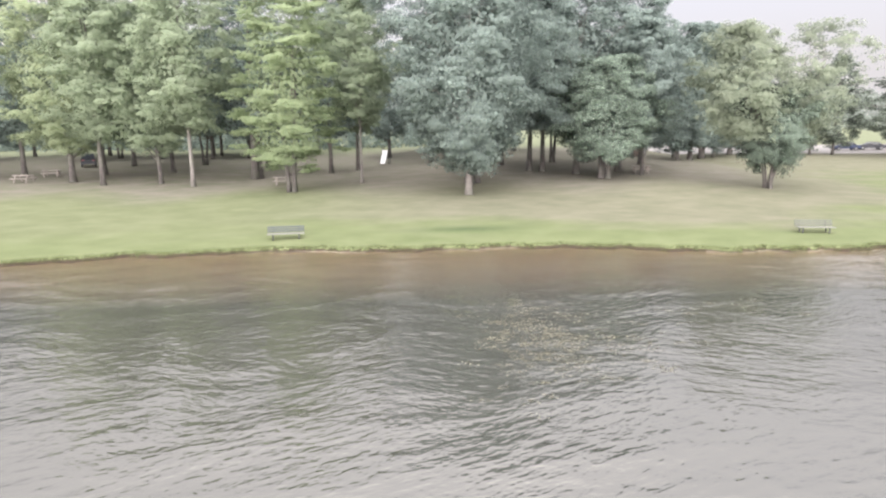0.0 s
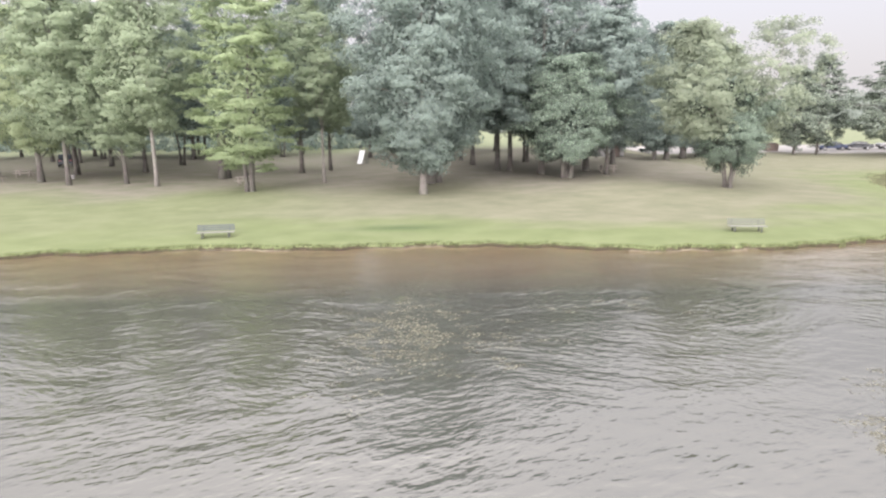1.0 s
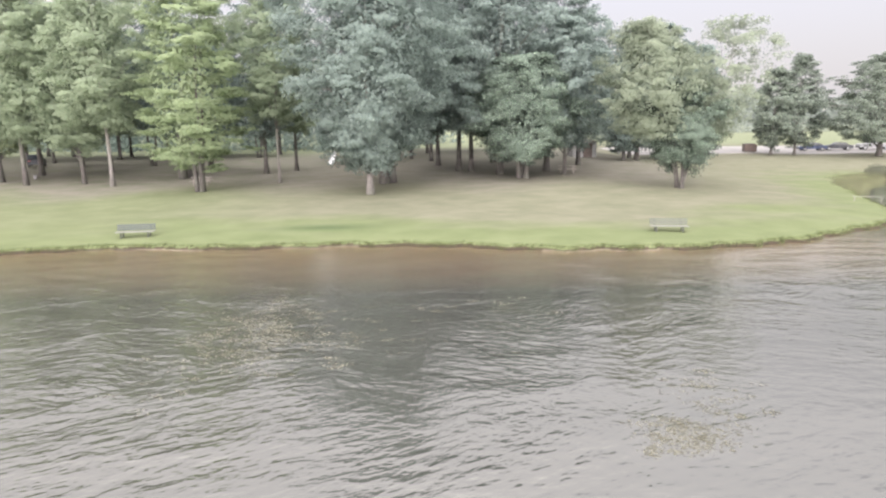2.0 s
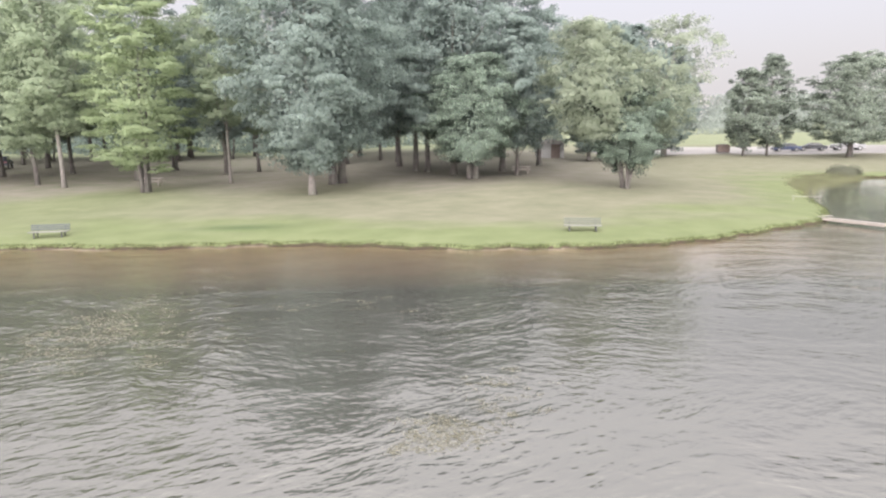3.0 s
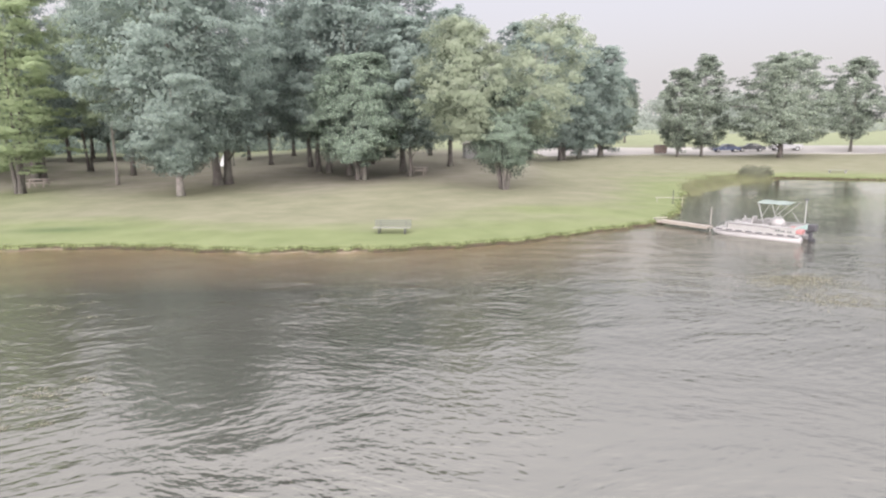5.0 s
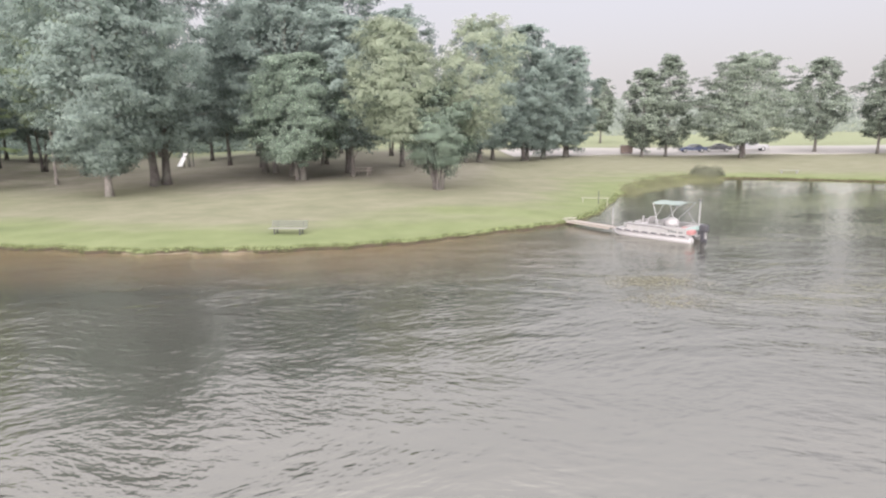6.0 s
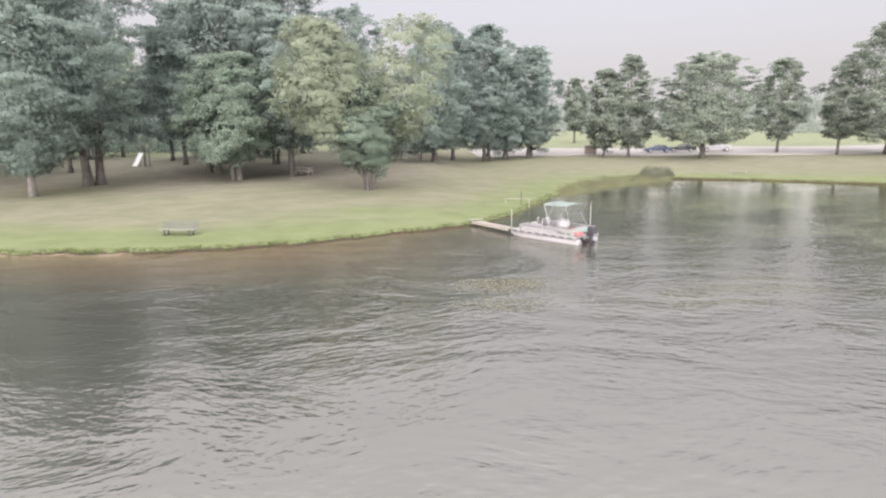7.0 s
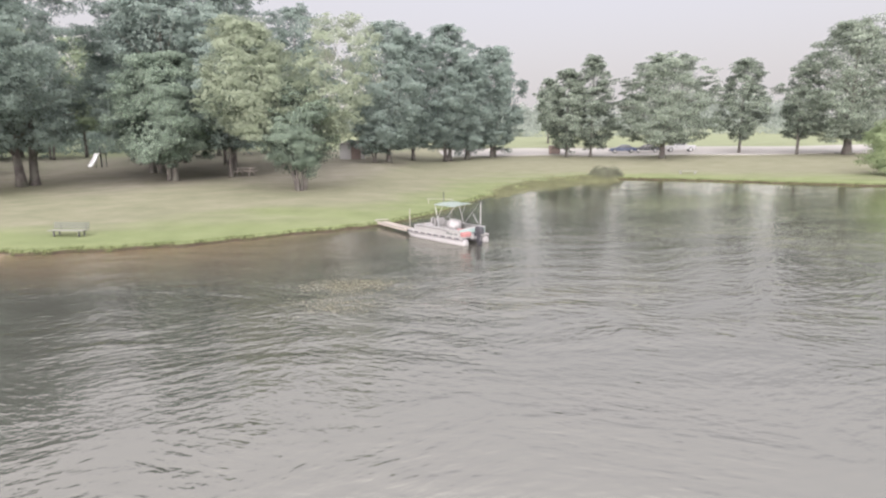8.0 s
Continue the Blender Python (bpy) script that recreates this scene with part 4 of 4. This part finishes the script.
def car(x, y, yaw, paint, label, kind="sedan", L=4.6, z=None):
    ob = thing("parked_car", pose(x, y, on_land(x, y, 0.09) if z is None else z, 0, 0, yaw), label, "car", "parked cars")
    h = L / 2
    W = 0.88
    if kind == "pickup":
        body = [(-h, 0.42), (h, 0.42), (h, 0.85), (h - 0.15, 1.02), (h - 1.3, 1.08), (-h, 1.08)]
        cabin = [(h - 1.35, 1.05), (h - 1.95, 1.72), (h - 2.2, 1.78), (h - 3.35, 1.76), (h - 3.5, 1.05)]
    elif kind == "suv":
        body = [(-h, 0.38), (h, 0.38), (h, 0.8), (h - 0.2, 0.98), (h - 1.2, 1.06), (-h, 1.05)]
        cabin = [(h - 1.1, 1.03), (h - 1.75, 1.62), (h - 2.0, 1.7), (-h + 0.35, 1.68), (-h + 0.05, 1.03)]
    else:
        body = [(-h, 0.34), (h, 0.32), (h, 0.66), (h - 0.25, 0.80), (h - 1.3, 0.92), (-h + 0.75, 0.96), (-h, 0.9)]
        cabin = [(h - 1.2, 0.90), (h - 2.0, 1.36), (h - 2.4, 1.43), (-h + 1.35, 1.40), (-h + 0.55, 0.93)]
    part("body", prism(bmesh.new(), body, -W, W, 0.07), paint, ob, smooth=False)
    roof = prism(bmesh.new(), cabin, -W + 0.12, W - 0.12, 0.06)
    cab = part("cabin", roof, paint, ob)
    # window band: slightly proud dark panes on either side, windscreen and rear
    xs_, zs_ = [p[0] for p in cabin], [p[1] for p in cabin]
    cx, z0, z1 = (min(xs_) + max(xs_)) / 2, min(zs_) + 0.08, max(zs_) - 0.1
    for s in (-1, 1):
        for k in (0, 1):
            x0 = min(xs_) + 0.42 + k * (max(xs_) - min(xs_) - 0.95) / 2
            x1 = x0 + (max(xs_) - min(xs_) - 1.05) / 2
            part("side_window", prism(bmesh.new(), [(x0 - 0.12 * (1 - k), z0), (x1 + 0.25 * k, z0), (x1 - 0.05 * k, z1), (x0 + 0.1 * (1 - k), z1)], s * (W - 0.12) - 0.015, s * (W - 0.12) + 0.015), M_GLASS, cab, "dark glass")
    for (xa, za), (xb, zb_), nm in ((cabin[0], cabin[1], "windscreen"), (cabin[-1], cabin[-2], "rear_window")):
        p0, p1 = Vector((xa, 0, za)), Vector((xb, 0, zb_))
        d = (p1 - p0)
        nrm = Vector((d.z, 0, -d.x)).normalized() * (0.02 if nm == "windscreen" else -0.02)
        b2 = bmesh.new()
        vs = []
        for q in (0.15, 0.92):
            for yy in (-W + 0.22, W - 0.22):
                for e in (0.2, 1.0):
                    vs.append(b2.verts.new(p0 + d * q + Vector((0, yy, 0)) + nrm * e))
        bmesh.ops.convex_hull(b2, input=vs)
        part(nm, b2, M_GLASS, cab, "dark glass")
    r = 0.36 if kind != "sedan" else 0.32
    for px in (h - 0.9, -h + 0.85):
        for s in (-1, 1):
            w = part("wheel", tubed([(px, s * (W - 0.18), r), (px, s * (W + 0.02), r)], r, 18), M_DARK, ob, "black tyre")
            part("rim", tubed([(px, s * (W + 0.0), r), (px, s * (W + 0.035), r)], r * 0.62, 14), M_ALU, w, "grey alloy rim")
    for s in (-0.62, 0.62):
        part("headlight", boxed(h - 0.02, s, 0.66 if kind == "sedan" else 0.8, 0.07, 0.34, 0.13, 0.02), M_ALU, ob, "clear headlight")
        part("tail_light", boxed(-h + 0.01, s, 0.78 if kind == "sedan" else 0.9, 0.07, 0.32, 0.14, 0.02), M_LAMP, ob, "red tail light")
    for e in (-1, 1):
        part("bumper", boxed(e * (h - 0.02), 0, 0.46, 0.14, 1.6, 0.18, 0.04), M_BLACK, ob, "black bumper")
    return ob


car(77.9, 107.6, 168, M_NAVY, "dark navy sedan parked on the road strip")
car(81.9, 106.6, 160, M_BLKCAR, "black sedan parked beside the navy car")
car(87.0, 104.6, 166, M_SILVER, "white pickup truck parked by the road", "pickup", 5.0)
car(-45.0, 86.0, 116, M_BLKCAR, "black sport utility car parked in the wood", "suv", 4.6)


def restroom(x, y, yaw):
    ob = thing("restroom_building", pose(x, y, on_land(x, y), 0, 0, yaw), "small white block building with a dark doorway", "building")
    b2 = bmesh.new()
    for cx, cy, sx, sy in ((-1.0, -1.2, 1.6, 0.15), (1.5, -1.2, 0.6, 0.15), (0, 1.2, 3.6, 0.15), (-1.725, 0, 0.15, 2.25), (1.725, 0, 0.15, 2.25)):
        box(b2, cx, cy, 1.0, sx, sy, 2.3)
    box(b2, 0.5, -1.2, 2.07, 1.4, 0.15, 0.16)
    part("wall", b2, M_WALL, ob)
    part("door", boxed(0.5, -1.16, 0.92, 1.38, 0.06, 2.1), M_DUMP, ob, "dark brown door")
    part("roof", prism(bmesh.new(), [(-2.1, 2.16), (2.1, 2.16), (0, 2.8)], -1.5, 1.5), M_ROOF, ob, "grey shingle roof")
    return ob


restroom(31.6, 90.0, 6)


# ---------------------------------------------------------------- landing stage and pontoon boat
def gangway():
    ob = thing("gangway", pose(38.35, 37.6, 0.0, 0, 0, math.degrees(math.atan2(34.6 - 37.6, 40.1 - 38.35))), "weathered plank gangway from the bank to the boat", "gangway")
    for i in range(17):
        part("plank", boxed(0.1 + i * 0.2, 0, 0.27, 0.185, 0.62, 0.035), M_PLANK, ob)
    for s in (-0.25, 0.25):
        part("stringer", boxed(1.65, s, 0.20, 3.5, 0.06, 0.10, 0.01), M_PLANK, ob)
    part("kerb_rail", boxed(1.6, -0.30, 0.315, 3.5, 0.05, 0.05, 0.01), M_POST, ob, "pale edge rail")
    part("handle", tubed([(-0.35, -0.3, 0.34), (-0.1, -0.3, 0.42), (0.25, 0.3, 0.42)], 0.03), M_POST, ob, "pale bent tube")
    part("pile", tubed([(3.42, 0.0, -1.0), (3.42, 0.0, 1.4)], 0.026), M_POST, ob, "pale upright post")
    return ob


gangway()


def shore_rail():
    x, y = 42.3, 44.9 + 0.9
    ob = thing("shore_rail", pose(x, y, 0.25, 0, 0, -20), "low pale timber rail on dark posts at the water's edge", "rail")
    part("rail", boxed(0, 0, 0.45, 2.1, 0.035, 0.035, 0.006), M_POST, ob)
    for s in (-0.9, 0.9):
        part("post", boxed(s, 0.0, 0.1, 0.035, 0.035, 0.62, 0.006), M_POST, ob)
    part("stake", tubed([(0.25, 0.1, -0.2), (0.25, 0.12, 1.0)], 0.03), M_BLACK, ob, "dark stake")
    return ob


shore_rail()


def pontoon_boat():
    ob = thing("pontoon_boat", pose(42.0, 32.86, 0.0, 0, 0, 129.6), "white pontoon boat with a green canopy moored at the gangway", "boat")
    ob.scale = (0.94, 0.94, 0.96)
    for s in (-0.78, 0.78):
        p = part("pontoon", tube(bmesh.new(), [(-2.45, s, 0.10), (-2.4, s, 0.10), (1.5, s, 0.10), (2.0, s, 0.14), (2.3, s, 0.22), (2.42, s, 0.28)], [0.2, 0.235, 0.235, 0.2, 0.11, 0.03], 18), M_WHITE, ob, "dull white float tube", True)
        part("keel", boxed(-0.3, s, -0.14, 4.0, 0.05, 0.06), M_ALU, p)
    part("deck", boxed(-0.15, 0, 0.41, 4.5, 2.1, 0.08, 0.02), M_CREAM, ob, "cream deck")
    for s in (-1, 1):
        part("deck_skirt", boxed(-0.15, s * 1.045, 0.36, 4.5, 0.03, 0.14, 0.008), M_WHITE, ob)
        for i in range(8):
            part("slot", boxed(-2.0 + i * 0.56, s * 1.062, 0.35, 0.36, 0.012, 0.065), M_BLACK, ob, "dark slot")
        part("fence_panel", boxed(-0.35, s * 1.0, 0.61, 3.6, 0.04, 0.32, 0.012), M_CREAM, ob, "cream side panel")
        part("panel_stripe", tubed([(1.42, s * 1.02, 0.715), (-0.75, s * 1.02, 0.70), (-1.05, s * 1.02, 0.64), (-1.4, s * 1.02, 0.63)], 0.018, 6), M_BLACK, ob, "thin dark stripe")
        part("top_rail", tubed([(-2.15, s * 1.0, 0.80), (1.3, s * 1.0, 0.80), (1.55, s * 0.95, 0.72), (1.6, s * 0.95, 0.45)], 0.022), M_ALU, ob, "metal rail")
        # the unreadable hull marking, as plain bars
        for i in range(6):
            part("marking", boxed(-1.95 + i * 0.13 + (0.09 if i > 1 else 0), s * 1.024, 0.56, 0.08, 0.008, 0.10), M_SLAT, ob, "grey marking bar")
    part("bow_panel", boxed(1.62, 0.55, 0.60, 0.04, 0.9, 0.30, 0.01), M_CREAM, ob)
    part("bow_gate", boxed(1.62, -0.55, 0.60, 0.04, 0.7, 0.28, 0.01), M_CREAM, ob)
    part("stern_panel", boxed(-2.16, 0.0, 0.63, 0.04, 1.9, 0.34, 0.01), M_GREENCLOTH, ob, "dark green stern panel")
    part("stern_rail", tubed([(-2.17, -1.0, 0.82), (-2.17, 1.0, 0.82)], 0.024), M_ALU, ob)

    def chair(x, y, yaw):
        m = pose(x, y, 0.44, 0, 0, yaw) @ Matrix.Diagonal((0.85, 0.85, 0.8, 1))
        b2 = bmesh.new()
        tube(b2, [m @ Vector((0, 0, 0)), m @ Vector((0, 0, 0.36))], [0.05, 0.04], 8)
        box(b2, 0, 0, 0.40, 0.46, 0.46, 0.12, 0.04, m)
        box(b2, -0.22, 0, 0.66, 0.10, 0.44, 0.50, 0.045, m @ Matrix.Rotation(radians(-6), 4, "Y"))
        part("fishing_seat", b2, M_WHITE, ob, "white moulded seat")

    chair(1.05, 0.35, 20)
    chair(0.6, -0.05, -15)
    chair(0.55, 0.5, 15)
    b2 = bmesh.new()
    bmesh.ops.create_uvsphere(b2, u_segments=18, v_segments=12, radius=0.5)
    bmesh.ops.transform(b2, matrix=Matrix.Translation((-0.95, 0.25, 0.88)) @ Matrix.Diagonal((0.8, 0.85, 0.72, 1)), verts=b2.verts)
    part("helm_seat", b2, M_WHITE, ob, "rounded white helm seat", True)
    part("console", boxed(-0.25, -0.55, 0.72, 0.45, 0.55, 0.56, 0.06), M_WHITE, ob, "white steering console")
    part("bench_seat", boxed(-1.75, -0.45, 0.60, 0.55, 0.9, 0.32, 0.05), M_CREAM, ob)
    part("fuel_tank", boxed(-2.30, 0.66, 0.58, 0.32, 0.60, 0.24, 0.06), M_RED, ob, "red plastic fuel tank")
    part("life_vest", boxed(-2.0, 0.80, 0.80, 0.3, 0.30, 0.10, 0.04), M_RED, ob, "red cushion")
    b2 = bmesh.new()
    box(b2, -2.70, 0.0, 0.76, 0.46, 0.34, 0.40, 0.09)
    box(b2, -2.64, 0.0, 0.36, 0.20, 0.16, 0.56, 0.04)
    box(b2, -2.72, 0.0, -0.05, 0.34, 0.06, 0.5, 0.02)
    box(b2, -2.40, 0.0, 0.52, 0.30, 0.24, 0.20, 0.03)
    part("outboard_motor", b2, M_BLACK, ob, "black outboard motor")
    part("motor_mount", boxed(-2.36, 0, 0.42, 0.10, 0.7, 0.30, 0.02), M_ALU, ob)
    # canopy on its folding bows
    for s in (-0.95, 0.95):
        part("bow_pole", tubed([(-0.5, s, 0.80), (-0.12, s * 0.96, 2.0)], 0.019), M_ALU, ob, "pale canopy pole")
        part("bow_pole", tubed([(-0.55, s, 0.80), (-1.70, s * 0.96, 2.0)], 0.013), M_ALU, ob, "pale canopy pole")
        part("bow_brace", tubed([(-1.75, s, 0.80), (-1.25, s * 0.96, 1.5)], 0.011), M_ALU, ob)
        part("bow_brace", tubed([(-0.36, s * 0.97, 1.25), (-0.75, s * 0.96, 2.0)], 0.011), M_ALU, ob)
    b2 = bmesh.new()
    g = []
    for i in range(9):
        x = -1.78 + i * 1.75 / 8
        row = []
        for k in range(9):
            y = -0.95 + k * 1.9 / 8
            row.append(b2.verts.new((x, y, 2.0 + 0.07 * (1 - (y / 0.95) ** 2) - 0.03 * abs(math.sin(i * math.pi / 4)))))
        g.append(row)
    for i in range(8):
        for k in range(8):
            b2.faces.new((g[i][k], g[i + 1][k], g[i + 1][k + 1], g[i][k + 1]))
    bmesh.ops.solidify(b2, geom=b2.faces[:], thickness=0.015)
    part("canopy", b2, M_CANOPY, ob, "faded green canvas canopy", True)
    part("light_pole", tubed([(-2.05, -0.75, 0.44), (-2.05, -0.75, 2.12)], 0.022), M_ALU, ob)
    part("stern_light", boxed(-2.05, -0.75, 2.16, 0.26, 0.14, 0.07, 0.03), M_BLACK, ob, "black lamp head")
    return ob


pontoon_boat()


# ---------------------------------------------------------------- bank tufts, reeds, weed
def tufts(name, pts, height, material, label, category, seed, blades=9, spread=0.12):
    r = np.random.default_rng(seed)
    V, Fc = [], []
    for x, y, z in pts:
        for _ in range(blades):
            a, h = r.uniform(0, math.tau), height * r.uniform(0.5, 1.25)
            px, py = x + r.normal(0, spread), y + r.normal(0, spread)
            w = 0.02 + 0.03 * height * r.random()
            lx, ly = r.normal(0, 0.35) * h, r.normal(-0.12, 0.35) * h
            k = len(V)
            V += [(px - w * math.cos(a), py - w * math.sin(a), z - 0.04), (px + w * math.cos(a), py + w * math.sin(a), z - 0.04), (px + lx, py + ly, z + h)]
            Fc.append((k, k + 1, k + 2))
    return tagged(new(name, mesh_from(name, np.array(V), np.array(Fc), material)), label, category, kind="stuff")


M_TUFT = leaf_mat("tuft_blades", (0.096, 0.115, 0.048), (0.164, 0.192, 0.082), (0.221, 0.241, 0.115))
M_REED = leaf_mat("reed_blades", (0.139, 0.149, 0.087), (0.217, 0.226, 0.130), (0.302, 0.301, 0.183))
M_WEED = leaf_mat("weed_blades", (0.180, 0.176, 0.130), (0.246, 0.240, 0.178), (0.316, 0.308, 0.238))
rng = random.Random(8)
edge = []
for i in range(7000):
    x = rng.uniform(-30, 92)
    k = math.sqrt(1 + float(shore_slope(x)) ** 2)
    o = rng.choice((0.04, 0.1, 0.18, 0.3, 0.45)) + rng.uniform(0, 0.12)
    edge.append((x, float(shore_y(x)) + (o + float(beach(x))) * k, 0.05 if o < 0.12 else 0.16))
tufts("bank_grass", edge, 0.11, M_TUFT, "ragged grass hanging over the eroded bank", "grass", 5, 7, 0.09)
reeds = []
while len(reeds) < 1500:
    q = rng.random()
    x = 48.0 + 15.5 * q + rng.gauss(0, 0.4)
    d = rng.gauss(0.35, 0.75) * (0.7 + 0.6 * math.sin(q * 3.1))
    if math.sin(1.7 * x) + math.sin(0.83 * x + 2.2 * d) + rng.gauss(0, 0.7) < -0.6:
        continue
    y = float(shore_y(x)) + d * 1.3
    reeds.append((x, y, on_land(x, y) if y > shore_y(x) + 0.5 else 0.05))
tufts("reed_bed", reeds, 0.27, M_REED, "rough brown-green reeds along the cove's edge", "reeds", 6, 12, 0.2)


def shrub(x, y, R, h, seed, label):
    r = np.random.default_rng(seed)
    ob = thing("shrub", pose(x, y, on_land(x, y, -0.05)), label, "shrub")
    n = 2600
    d = r.normal(size=(n, 3))
    d[:, 2] = abs(d[:, 2])
    d /= np.linalg.norm(d, axis=1, keepdims=True)
    k = r.uniform(0.45, 1.0, (n, 1)) ** 0.5 * (1 + 0.25 * np.sin(4 * d[:, :1] + seed) * np.sin(5 * d[:, 1:2]))
    nn = d + r.normal(0, 0.5, (n, 3)) + [0, 0, 0.4]
    V, Fc = leaf_cards(d * k * [R, R * 0.8, h], nn / np.linalg.norm(nn, axis=1, keepdims=True), 0.13 * r.uniform(0.6, 1.4, n), r)
    c = new("foliage", mesh_from("foliage", V, Fc, LEAF_BRUSH))
    c.parent = ob
    b2 = bmesh.new()
    for i in range(6):
        a = i * 1.05
        tube(b2, [(0, 0, -0.1), (0.3 * R * math.cos(a), 0.3 * R * math.sin(a), 0.4 * h), (0.65 * R * math.cos(a), 0.55 * R * math.sin(a), 0.75 * h)], [0.04, 0.03, 0.01], 5)
    part("stems", b2, BARK, ob)
    return ob


shrub(63.2, 71.3, 2.2, 1.15, 3, "low dark olive shrub at the edge of the cove")


r = np.random.default_rng(21)
Pw = []
for cx, cy, sx, sy, n in ((2.6, 18.9, 0.9, 1.9, 150), (4.9, 18.2, 1.3, 1.2, 40), (13.4, 11.9, 0.5, 0.4, 42), (14.6, 13.6, 0.7, 0.9, 18), (38.1, 23.2, 0.95, 0.5, 165), (37.4, 20.6, 0.9, 0.6, 45), (9.0, 21.0, 2.2, 1.0, 16)):
    for _ in range(n):
        c = np.array([r.normal(cx, sx), r.normal(cy, sy), 0.0])
        k = r.integers(20, 60)
        q = c + r.normal(0, 1, (k, 3)) * [r.uniform(0.08, 0.3), r.uniform(0.05, 0.14), 0]
        q[:, 2] = r.uniform(-0.008, 0.009, k)
        Pw.append(q)
Pw = np.concatenate(Pw)
Nw = r.normal(0, 0.12, (len(Pw), 3)) + [0, 0, 1]
V, Fc = leaf_cards(Pw, Nw / np.linalg.norm(Nw, axis=1, keepdims=True), r.uniform(0.03, 0.075, len(Pw)), r)
tagged(new("water_weed", mesh_from("water_weed", V, Fc, M_WEED)), "pale yellowish weed floating in loose mats on the lake", "water weed", kind="stuff")
